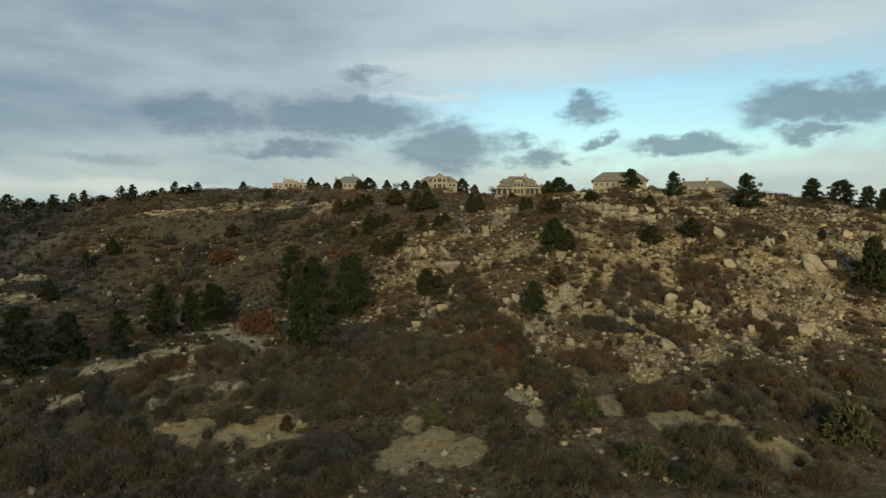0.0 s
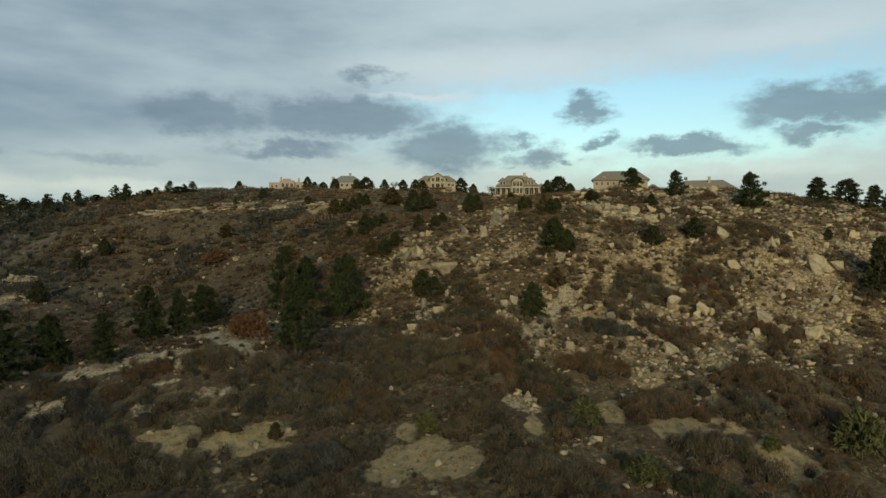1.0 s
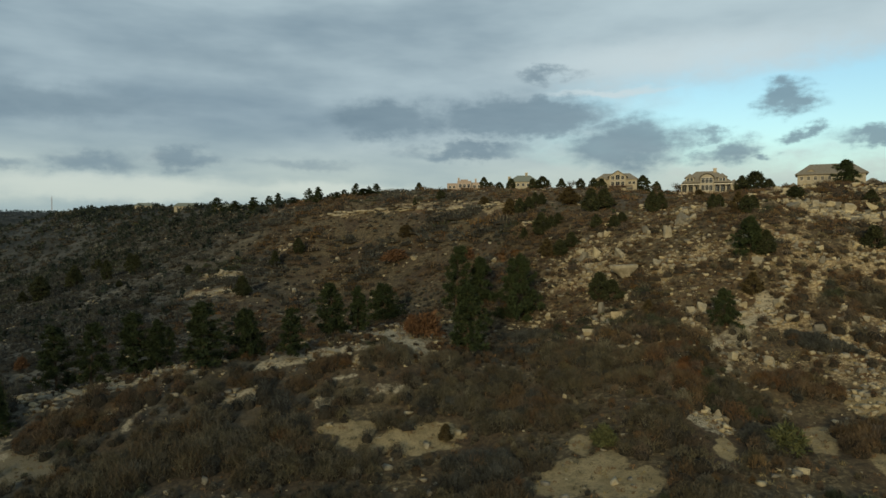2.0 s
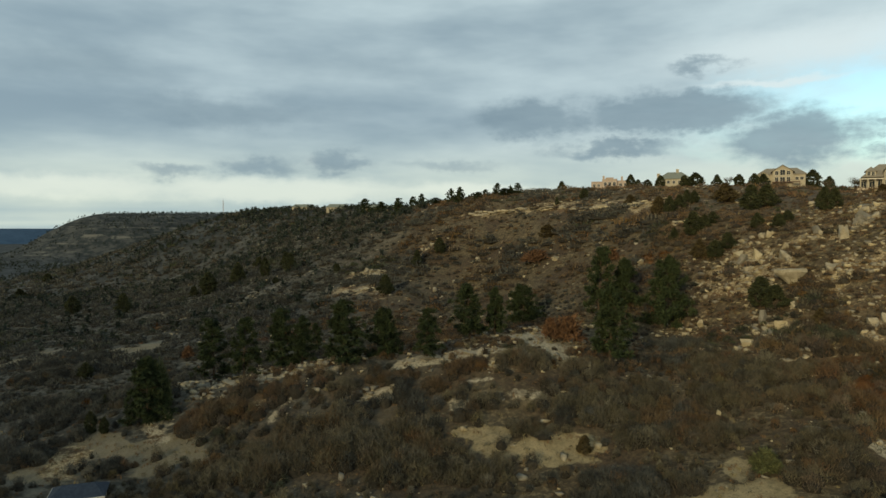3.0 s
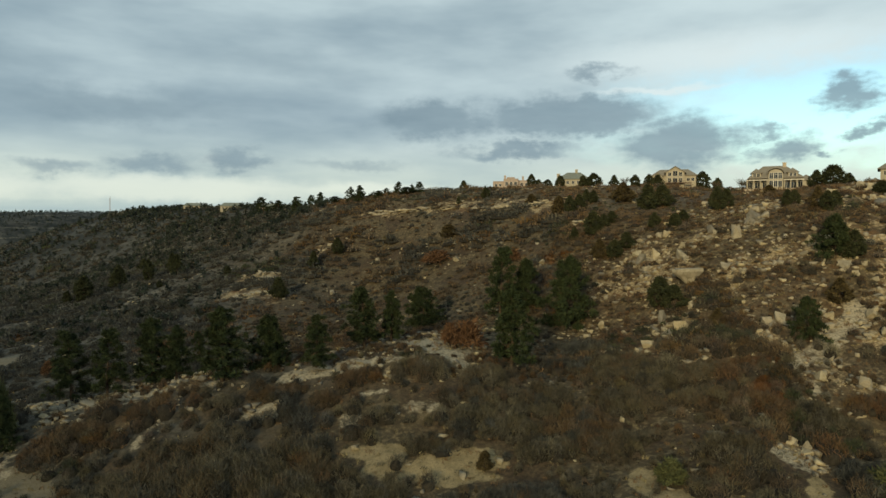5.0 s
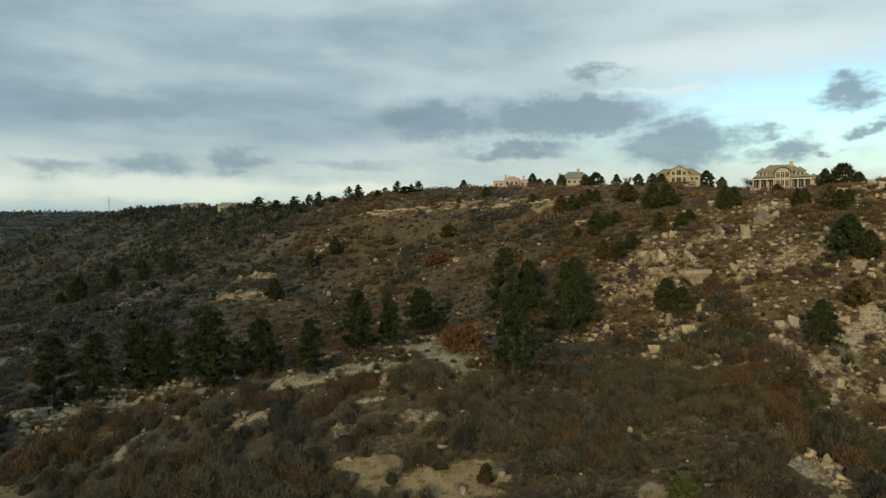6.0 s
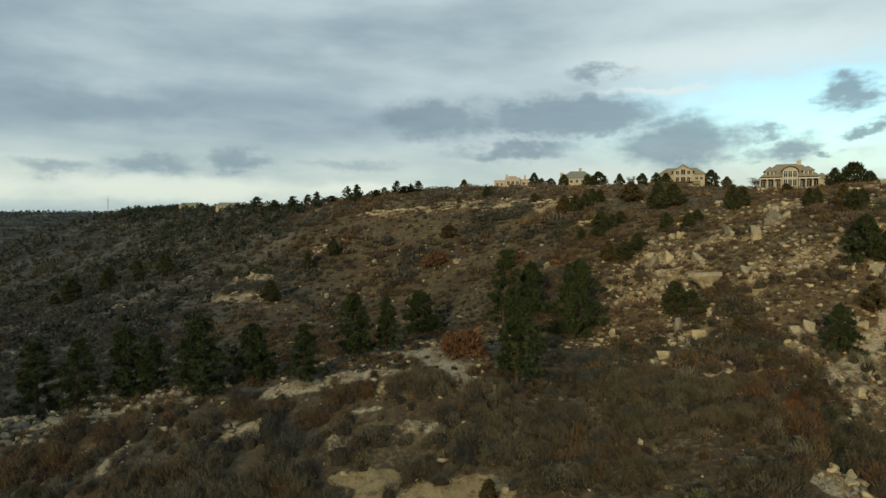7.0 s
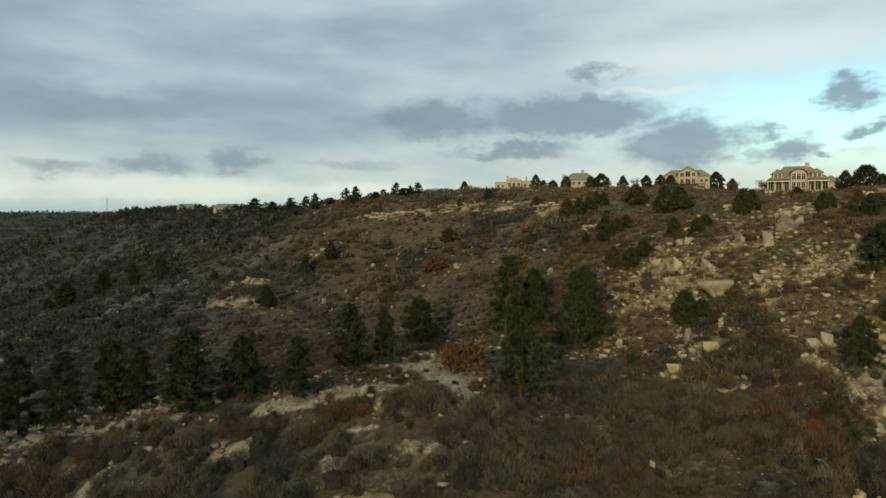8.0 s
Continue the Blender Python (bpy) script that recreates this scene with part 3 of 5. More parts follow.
# trees: x, y, height, width of the crown
SPUR_PINES = [
    (-85.5, 162, 16.3, 8), (-77.7, 163, 15.3, 6.7), (-68.4, 166, 16, 7.9), (-62.7, 166, 13.3, 6.3), (-47.6, 153.5, 15.9, 9.1), (-38.6, 160.6, 11.6, 8.2), (-27.6, 156.6, 12.1, 5.9), (-18.6, 170.7, 14.3, 7.9), (-12.3, 174.7, 12.5, 5.8), (-5.6, 224.6, 12.4, 11.5), (17.7, 207.8, 21.4, 8.6), (35.9, 196.7, 19.2, 13.2), (16.5, 160.6, 17.5, 9.0), (26.1, 213.8, 14.7, 9.4), (80.7, 153.8, 9, 6.9), (99.4, 176.4, 10.1, 8.4), (-79.3, 227.2, 10.4, 4.5), (-90.9, 139.9, 14.6, 10.7),
]
CREST_PINES = [
    (170.6, 238.3, 10, 10.1), (171.1, 209.6, 10.1, 8.3), (182.3, 182.2, 12.7, 10.5), (214.9, 182.7, 10.3, 9.2), (243.6, 195.1, 10.5, 12.4), (235.7, 176.5, 10.2, 8), (246.5, 178.1, 9, 5.4), (262.6, 187.4, 11.1, 9.5),
]
SLOPE_JUNIPERS = [
    (-70.5, 297.7, 9.4, 7.4), (-61.8, 332.1, 8.3, 6.1), (-51.5, 340.3, 8.5, 7.3), (-114.5, 366.9, 4.3, 5.5), (-225.4, 515.8, 8.6, 8.6), (-168.5, 427.9, 12.1, 8.5), (-222.4, 424.4, 12.7, 10.6), (-212.4, 449.5, 13.5, 9.7), (-224.9, 410.3, 6.8, 6.1), (-156.8, 380.7, 3.8, 5.1), (58.6, 186.9, 8.5, 7.7), (61.2, 182.9, 6.5, 6.6), (102.2, 173.4, 7.5, 5.7), (131.5, 169.6, 6.7, 7.1), (146.2, 167.8, 7, 8.5), (178.6, 127.6, 16.4, 10), (155.8, 204.1, 4.4, 5.3), (181.1, 125.6, 13.3, 6.7), (136.5, 216.1, 4.3, 6.8), (186.8, 152.8, 3.8, 3.8),
]
UPPER_JUNIPERS = [
    (54.3, 282.9, 8.9, 9.3), (63.6, 297, 7.4, 7.4), (80.5, 261.9, 10.8, 13), (71, 231.7, 6.3, 5), (54, 246.6, 9.8, 8.1), (60.1, 250.7, 5.8, 7.4), (47.9, 249.5, 5.4, 4.5), (58.1, 225.4, 7.1, 9.3), (77.1, 225.7, 5.6, 7.4), (93.5, 231.9, 9, 8.6), (107.2, 213.9, 6.2, 7), (110.4, 197.8, 6.8, 7.1), (138, 217, 4.3, 7.1), (23.2, 363.2, 6.6, 6), (8.8, 365.1, 4.8, 3),
]
BROWN_JUNIPERS = [
    (49, 288.9, 7.6, 6.7), (75.5, 288, 8.3, 10.7), (52, 228.3, 6.6, 6.4), (65.6, 165.9, 4.5, 4.9), (92.3, 162.1, 6, 6.7), (117.4, 249, 4.5, 5.3), (108.2, 200.8, 6.6, 5.3), (42, 323.1, 4.8, 6.4), (3.3, 318.6, 5.8, 9.5), (8, 124.1, 3.3, 3.3),
]
RIDGE_TREES = [
    (13.9, 443, 7.2, 5.2), (51.6, 397.3, 9.6, 5.5), (55.7, 396.8, 5.5, 4.1), (61.1, 397.9, 5.8, 4.9), (68.2, 396.7, 8.6, 5.6), (80.8, 394.3, 8.5, 4.9), (87, 394.9, 9.6, 8.5), (97.5, 390.4, 7.7, 3.5), (97.2, 346.9, 7.6, 5.1), (110.6, 368, 8.9, 2.7), (107.6, 343.8, 7.7, 5.7), (146.5, 387.5, 12.8, 8), (151.7, 379.1, 8.8, 5), (147.6, 273.2, 9, 3.8), (142.7, 253.1, 9.5, 8.7), (27.5, 428.1, 1, 6.5), (149.9, 256, 5.3, 5.2),
]
FAR_RIDGE_PINES = [
    (-57.7, 435.4, 7.7, 4.8), (-50.7, 425, 8, 6.1), (-86.9, 489, 8.3, 6.1), (-96.9, 505.8, 9.7, 5.5), (-33.7, 425, 4.3, 5.5), (-27.9, 425, 6.7, 5.5), (-18.2, 425, 3.9, 4.2), (-13.9, 425, 5.5, 6.3), (-72.5, 463.4, 2, 12.4), (-38.8, 425, 4, 8.9), (-21.8, 425, 0.9, 12.5), (-155, 593, 11.2, 13.3), (-135.2, 565, 7.2, 11.1), (-113.9, 533, 12, 8.2),
]
VALLEY_JUNIPERS = [
    (-110.3, 152.4, 3.6, 1.7), (-102.2, 135.3, 5.4, 3.3), (-98.4, 134.8, 4.1, 2.5), (-148.3, 197.4, 5.7, 5.2), (-295.7, 387.7, 11.9, 10.8), (-248.4, 369.2, 12.2, 8.8), (-208.7, 399.3, 14.4, 12.9), (-178.1, 416.1, 13.7, 7.4), (-204.7, 431.4, 12.3, 10.8), (-157.6, 408, 12.2, 7.9), (-602.4, 752.6, 10.5, 16.7), (-536.1, 628.3, 10.6, 14.1),
]
# boulders: x, y, width, height
BOULDERS = [
    (64.6, 210.3, 2.8, 3.8), (70, 203.4, 4.4, 3), (85.6, 202.6, 2.7, 4), (57.1, 180.8, 3, 3.6), (59.2, 171.8, 3.7, 2.8), (44.3, 190.7, 2.2, 2.8), (56.4, 171.8, 2.5, 1.7), (64.2, 180, 2.7, 1.8), (76.4, 188.3, 3.1, 2.2), (82.3, 136.6, 2.9, 2), (95.9, 156, 3.3, 2.3), (35.7, 243.2, 2.8, 2), (6.6, 289.2, 3.4, 2.2), (-30.7, 329.2, 2.7, 2.5), (93.1, 206.7, 6.8, 3.1), (-90.4, 342.9, 6.3, 2.8), (88.6, 159, 2.6, 1.8), (-49, 306.7, 3.6, 2),
]
CREST_BOULDERS = [
    (120.1, 144.4, 4.3, 4), (126.5, 140, 5.9, 4.2), (105.1, 127, 4.1, 3.2), (172.5, 141.5, 11.3, 4.6), (139.7, 186.1, 8.5, 2.8), (138.4, 130.6, 5.4, 3.8), (139.7, 124.8, 4.3, 2.8), (146.1, 120.4, 5.8, 3.7), (165, 154.9, 6.3, 3.3), (164.9, 183.9, 7.1, 2.3), (162, 191.3, 6.4, 1.9), (148.1, 152.1, 5.3, 2.5), (153.7, 149.1, 3.5, 2.5), (206.2, 164.3, 7.3, 2.4), (82.2, 136, 3, 2.1), (75.7, 139.3, 3.6, 1.9), (100.9, 138.1, 2.5, 1.9), (85.4, 201.5, 2.8, 4.4), (95.5, 149.7, 3.9, 1.9), (180.6, 130.1, 5.1, 2.7), (198.4, 153, 4.6, 2.3), (153.7, 164.2, 5.3, 3),
]
# ledges of bedrock: from x, y to x, y, and their height
OUTCROPS = [
    (120.1, 194, 150.6, 196.2, 4.2), (132, 183.5, 141.3, 182.4, 2.6), (159.3, 193.3, 163.9, 188.5, 1.6), (162.7, 185.7, 167.2, 182.1, 1.6), (-40.4, 381.9, -25.9, 378, 2.2), (-26, 379, -7, 370.1, 2), (-0.8, 364, 13.7, 351.1, 1.6), (16, 338, 33, 326, 2), (37.4, 318, 53.8, 314.1, 1.8), (95.4, 219.8, 101.6, 216.9, 2.6), (88.9, 205.7, 94.7, 204.7, 2.2), (-102.7, 350.9, -78.5, 335, 1.6), (-93.4, 310.7, -71.9, 306.8, 1.4), (-63.2, 350.3, -57.2, 349.4, 2.6), (94.2, 249.9, 101, 249, 2), (49.7, 264.7, 55.2, 259.7, 1.6),
]
SPUR_LEDGES = [
    (-80, 154.5, -66, 155, .8), (-34, 154, -22, 155, .8), (-20, 156, -11, 157.5, .8),
]
BARE_TREES = [(136, 312, 7.5, 8.0), (140, 316, 6.5, 6.5), (131, 330, 6.0, 6.5), (99, 372, 6.0, 6.0), (112, 372, 5.5, 6.0), (165, 290, 5.5, 6.5)]
# shrubs: x, y, height, width
RUSTY_OAKS = [
    (6.5, 169.7, 7.5, 9.2), (2.6, 167.7, 6.2, 5.5), (-1.6, 298.2, 6.4, 14.8), (-124.2, 219.1, 5.1, 4.7), (26.5, 261.3, 4.7, 9.5),
]
EVERGREEN_SHRUBS = [
    (111.5, 79, 8.8, 9.1), (68.3, 106.6, 5.6, 8), (36.9, 112.1, 3.5, 5.2), (67.5, 83.5, 4.1, 7.2), (95.1, 83.6, 3.3, 3.3), (37.1, 113.3, 3.9, 5.2), (-90.4, 144.2, 12.5, 5.9),
]


# ---------------------------------------------------------------- plants
def part(name, data, mat, parent, label=""):
    """Links a mesh (or a bmesh) as one part under its thing."""
    if isinstance(data, bmesh.types.BMesh):
        me = bpy.data.meshes.new(name)
        data.to_mesh(me)
        data.free()
        data = me
    if mat and not data.materials:
        data.materials.append(mat)
    ob = new(name, data)
    ob.parent = parent
    return tagged(ob, label)


def tube(points, radii, sides=6):
    """Points and quads of a tapered, bent tube."""
    verts, faces = [], []
    up = Vector((0.31, 0.17, 0.93))
    for k, (p, r) in enumerate(zip(points, radii)):
        along = (Vector(points[min(k + 1, len(points) - 1)]) - Vector(points[max(k - 1, 0)])).normalized()
        u = along.cross(up if abs(along.dot(up)) < .95 else Vector((1, 0, 0))).normalized()
        v = along.cross(u)
        for s in range(sides):
            a = 2 * math.pi * s / sides
            verts.append(tuple(Vector(p) + (u * math.cos(a) + v * math.sin(a)) * r))
    for k in range(len(points) - 1):
        for s in range(sides):
            faces.append((k * sides + s, k * sides + (s + 1) % sides, (k + 1) * sides + (s + 1) % sides, (k + 1) * sides + s))
    faces.append(tuple(range((len(points) - 1) * sides, len(points) * sides)))
    return verts, faces


def join(lumps):
    verts, faces = [], []
    for v, f in lumps:
        n = len(verts)
        verts += v
        faces += [tuple(i + n for i in face) for face in f]
    return verts, faces


def tufts(centres, sizes, per, length, width, rng, droop=0.0):
    """Sprays of narrow leaf triangles round each centre."""
    n = len(centres)
    c = np.repeat(centres, per, 0)
    s = np.repeat(sizes, per)[:, None]
    d = rng.normal(size=(n * per, 3))
    d[:, 2] = d[:, 2] * 0.75 + 0.18 - droop
    d /= np.linalg.norm(d, axis=1, keepdims=True)
    side = np.cross(d, rng.normal(size=(n * per, 3)))
    side /= np.linalg.norm(side, axis=1, keepdims=True) + 1e-9
    root = c + d * s * rng.uniform(.05, .55, (n * per, 1))
    tip = root + d * s * length * rng.uniform(.7, 1.3, (n * per, 1))
    half = side * s * width * rng.uniform(.7, 1.3, (n * per, 1))
    verts = np.stack([root - half, root + half, tip], 1).reshape(-1, 3)
    return verts, np.arange(len(verts)).reshape(-1, 3)


def pine(seed, sparse=1.0, name="ponderosa_pine", label="", slim=1.0, bare=0.14, clump=1.0):
    """A ponderosa pine 10 m high with a crown about 5 m wide: bare lower trunk, uneven boughs, needles in clumps with gaps between."""
    rng = np.random.default_rng(seed)
    root = new(name)
    lean = rng.normal(0, .35, 2)
    heights = np.linspace(-0.6, 9.6, 9)
    spine = [(lean[0] * (h / 10) ** 2 + .08 * math.sin(h * 1.3 + seed), lean[1] * (h / 10) ** 2, h) for h in heights]
    lumps = [tube(spine, [max(.03, .25 * (1 - .92 * (h / 9.8))) for h in heights], 7)]
    centres, sizes = [], []
    boughs = int(34 * sparse)
    heavy = rng.uniform(0, 6.28)
    for k in range(boughs):
        u = (k + rng.uniform(0, .9)) / boughs
        f = bare + (1 - bare) * u
        h = 9.6 * f
        a = k * 2.4 + rng.normal(0, .6)
        body = 1.42 * (u + .12) ** .24 * (1.02 - u) ** .78
        reach = 2.75 * body * rng.uniform(.50, 1.14) * (1 + .18 * math.cos(a - heavy)) * slim + .15
        rise = (rng.uniform(-.18, .22) + u * .45) / slim ** .5
        x0, y0 = lean[0] * f * f, lean[1] * f * f
        bough = [np.array([x0 + reach * q * math.cos(a), y0 + reach * q * math.sin(a), h + reach * (rise * q - .10 * q * q)]) for q in (0, .35, .6, .82, 1.0)]
        lumps.append(tube([tuple(p) for p in bough[::2]], [.06 * (1.2 - f), .035, .012], 4))
        for p in bough[(1 if rng.random() < .45 else 2):]:
            if rng.random() < .88:
                centres.append(p + rng.normal(0, .20 * clump, 3))
                sizes.append(clump * rng.uniform(.46, .90) * (.72 + .28 * (1 - u)))
    for k in range(3):
        centres.append(np.array([lean[0] + rng.normal(0, .2), lean[1] + rng.normal(0, .2), 9.2 + .3 * k]))
        sizes.append(.5 - .08 * k)
    v, f = join(lumps)
    part("trunk", mesh_of("trunk", v, f, BARK, True), None, root, "reddish brown bark trunk with bare limbs")
    v, f = tufts(np.array(centres), np.array(sizes), 70, 0.85, 0.12, rng)
    part("crown", fast_mesh("crown", v, f, [NEEDLES]), None, root)
    return tagged(root, label, "tree")


def juniper(seed, mat, name="juniper", label="", point=0.5):
    """A dense juniper 6 m high and 5 m wide; point: 0 round, 1 a cone."""
    rng = np.random.default_rng(seed)
    root = new(name)
    lumps = [tube([(0, 0, -.5), (.05, .03, 1.2), (.02, .1, 3.6)], [.22, .15, .05], 6)]
    for k in range(5):
        a = k * 1.26 + rng.normal(0, .3)
        lumps.append(tube([(0, 0, .4), (.8 * math.cos(a), .8 * math.sin(a), 1.6), (1.3 * math.cos(a), 1.3 * math.sin(a), 2.9)], [.12, .08, .03], 5))
    v, f = join(lumps)
    part("trunk", mesh_of("trunk", v, f, BARK, True), None, root, "short forked brown trunk")
    n = 190
    h = rng.uniform(.03, 1, n) ** .85
    widest = np.where(h < .3, .62 + 1.27 * h, 1.0) * np.where(h > .3, np.maximum(1 - (h - .3) / .72, 0.02) ** (.55 + .45 * point), 1)
    lobes = 1 + .16 * np.sin(3 * rng.uniform(0, 6.28) + 9 * h)
    a = rng.uniform(0, 2 * math.pi, n)
    r = 2.35 * widest * lobes * np.sqrt(rng.uniform(.35, 1.0, n)) * (1 + .14 * np.sin(2 * a + seed) + .10 * np.sin(5 * a + 2 * seed))
    c = np.stack([r * np.cos(a), r * np.sin(a), .25 + 5.5 * h], -1)
    v, f = tufts(c, rng.uniform(.38, .70, n), 24, .75, .22, rng)
    part("crown", fast_mesh("crown", v, f, [mat]), None, root)
    return tagged(root, label, "tree")


def shrub(seed, mat, name, label, twigs=330):
    """A many-stemmed shrub 2 m high and 3 m wide."""
    rng = np.random.default_rng(seed)
    root = new(name)
    lumps = []
    for k in range(9):
        a, r = rng.uniform(0, 6.28), rng.uniform(.5, 1.1)
        lumps.append(tube([(0, 0, -.3), (.5 * r * math.cos(a), .5 * r * math.sin(a), .7), (r * math.cos(a), r * math.sin(a), 1.5)], [.06, .045, .015], 4))
    v, f = join(lumps)
    part("stems", mesh_of("stems", v, f, BARK), None, root)
    a, q = rng.uniform(0, 6.28, twigs // 11), np.sqrt(rng.uniform(0, 1, twigs // 11))
    c = np.stack([1.25 * q * np.cos(a), 1.25 * q * np.sin(a), .35 + 1.35 * (1 - q ** 2.2) * rng.uniform(.45, 1, len(q))], -1)
    v, f = tufts(c, rng.uniform(.32, .55, len(c)), 11, .95, .16, rng)
    part("foliage", fast_mesh("foliage", v, f, [mat]), None, root)
    return tagged(root, label, "shrub")


def bare_tree(seed, label):
    """A leafless broad tree 8 m high: a short trunk, forking limbs and fine upright twigs."""
    rng = np.random.default_rng(seed)
    root = new("bare_tree")
    lumps, tips = [tube([(0, 0, -.5), (.1, .05, 1.2), (.05, .1, 2.6)], [.20, .16, .11], 6)], []
    for k in range(11):
        a, r, top = k * 2.4 + rng.normal(0, .3), rng.uniform(.8, 2.7), rng.uniform(4.5, 7.0)
        mid = np.array([r * .45 * math.cos(a), r * .45 * math.sin(a), rng.uniform(2.6, 3.8)])
        end = np.array([r * math.cos(a), r * math.sin(a), top])
        lumps.append(tube([(.05, .08, rng.uniform(1.4, 2.5)), tuple(mid), tuple(end)], [.09, .06, .02], 4))
        tips += [mid * (1 - q) + end * q for q in (.35, .6, .8, 1.0)]
    v, f = join(lumps)
    part("trunk", mesh_of("trunk", v, f, BARK, True), None, root, "grey brown trunk with forking limbs")
    v, f = tufts(np.array(tips), rng.uniform(.8, 1.2, len(tips)), 26, 1.15, .022, rng, -.45)
    part("twigs", fast_mesh("twigs", v, f, [SCRUB]), None, root)
    return tagged(root, label, "tree")


def stand(kinds, rows, size, group, rng, thing_sink=0.25, broad=None):
    """Plants copies of the kinds at the rows' places, scaled to their heights and widths; broad: kinds and size for wide crowns."""
    for k, (x, y, h, w) in enumerate(rows):
        pick, (tall, wide) = (kinds, size) if not broad or w < .62 * h else broad
        ob = pick[int(rng.integers(len(pick)))]
        z = float(height(x, y))
        m = Matrix.Translation((x, y, z - thing_sink)) @ Matrix.Rotation(rng.uniform(0, 6.28), 4, "Z") @ Matrix.Diagonal((w / wide, w / wide, h / tall, 1))
        copy_thing(ob, m)["group"] = group


def drop_thing(ob):
    for o in (*ob.children_recursive, ob):
        bpy.data.objects.remove(o)


def plant_trees():
    rng = np.random.default_rng(5)
    pines = [pine(s, sp, label="tall dark green ponderosa pine with open clumped crown", slim=sl, clump=.85) for s, sp, sl in ((1, 1.6, 1.0), (2, 1.8, .9), (3, 1.4, 1.05), (4, 1.7, .95), (5, 1.5, 1.1), (6, 1.8, 1.0))]
    wide = [pine(s, sp, label="broad dark green ponderosa pine with heavy clumped crown", slim=sl, bare=.06, clump=1.12) for s, sp, sl in ((7, 2.3, 1.75), (8, 2.0, 1.9), (9, 2.4, 1.6), (10, 1.9, 1.8))]
    stand(pines, SPUR_PINES, (9.6, 4.6), "pines along the rocky spur", rng, broad=(wide, (9.6, 8.2)))
    for p in pines + wide:
        p["label"] = "dark ponderosa pine with irregular open crown on the ridge"
    stand(pines, [(x, y, h * .84, w) for x, y, h, w in CREST_PINES], (9.8, 5.0), "pines on the ridge crest", rng, broad=(wide, (8.6, 8.6)))
    stand([pines[0], pines[2], pines[3]], [(x, y, max(h * 1.35, 5.0), max(w, h * .85)) for x, y, h, w in FAR_RIDGE_PINES], (10, 5.2), "pines on the far ridge", rng)
    greens = [juniper(s, JUNIPER, label="dense dark green juniper growing on the slope", point=p) for s, p in ((11, .1), (12, .35), (13, .6), (14, .2))]
    stand(greens, SLOPE_JUNIPERS, (6, 4.9), "junipers on the slope", rng)
    stand(greens, [(x + d * w * .24, y + d * 1.2, h * (.82 - .12 * (d > 0)), w * (.56 if d else .82)) for x, y, h, w in UPPER_JUNIPERS for d in ((-1, 1) if w > .95 * h else (0,))], (5.5, 4.3), "junipers below the houses", rng)
    for p in greens:
        p["label"] = "dark evergreen tree standing beside the ridge houses"
    stand(greens, [(x, y, h * .84, max(w * .98, h * .55)) for x, y, h, w in RIDGE_TREES], (6, 3.9), "evergreens beside the houses", rng)
    for p in greens:
        p["label"] = "dark green juniper among grey scrub in the valley"
    stand(greens, VALLEY_JUNIPERS, (6, 4.9), "junipers in the valley", rng)
    browns = [juniper(s, BROWN_JUNIPER, label="rounded brownish green juniper on the stony slope", point=p) for s, p in ((21, .3), (22, .7))]
    stand(browns, BROWN_JUNIPERS, (6, 4.9), "brownish junipers on the slope", rng)
    leafless = [bare_tree(s, "leafless grey brown tree on the ridge beside the houses") for s in (61, 62)]
    stand(leafless, BARE_TREES, (8, 6), "leafless trees on the ridge", rng)
    for ob in pines + wide + greens + browns + leafless:
        drop_thing(ob)


plant_trees()


def scrub_cover(x, y):
    """How thick the brush grows, 0 to 1."""
    left = 1 - smooth(x, 10, 60)
    patchy = .30 + .20 * left + .15 * smooth(y, 200, 290) + (.70 - .20 * left - .15 * smooth(y, 200, 290)) * smooth(fbm(x, y, 17, 3, 71) + .25 * fbm(x, y, 60, 2, 72), -.75, .0)
    patchy = np.maximum(patchy, inside(THICKETS, x, y))
    hollow = smooth(x, 0, 16) * (1 - smooth(x, 68, 84)) * smooth(y, 112, 122) * (1 - smooth(y, 166, 180))
    patchy = np.maximum(patchy, hollow)
    stony = stony_at(x, y)
    open_foot = 1 - .45 * smooth(x, 45, 80) * (1 - smooth(y, 112, 130)) * (1 - inside(THICKETS, x, y))
    return patchy * (1 - .95 * inside(BARE, x, y)) * (1 + (.75 - 1.55 * smooth(strewn_at(x, y), -.20, .40)) * smooth(stony, .35, .8)) * (1 - .90 * pale_at(x, y)) * open_foot


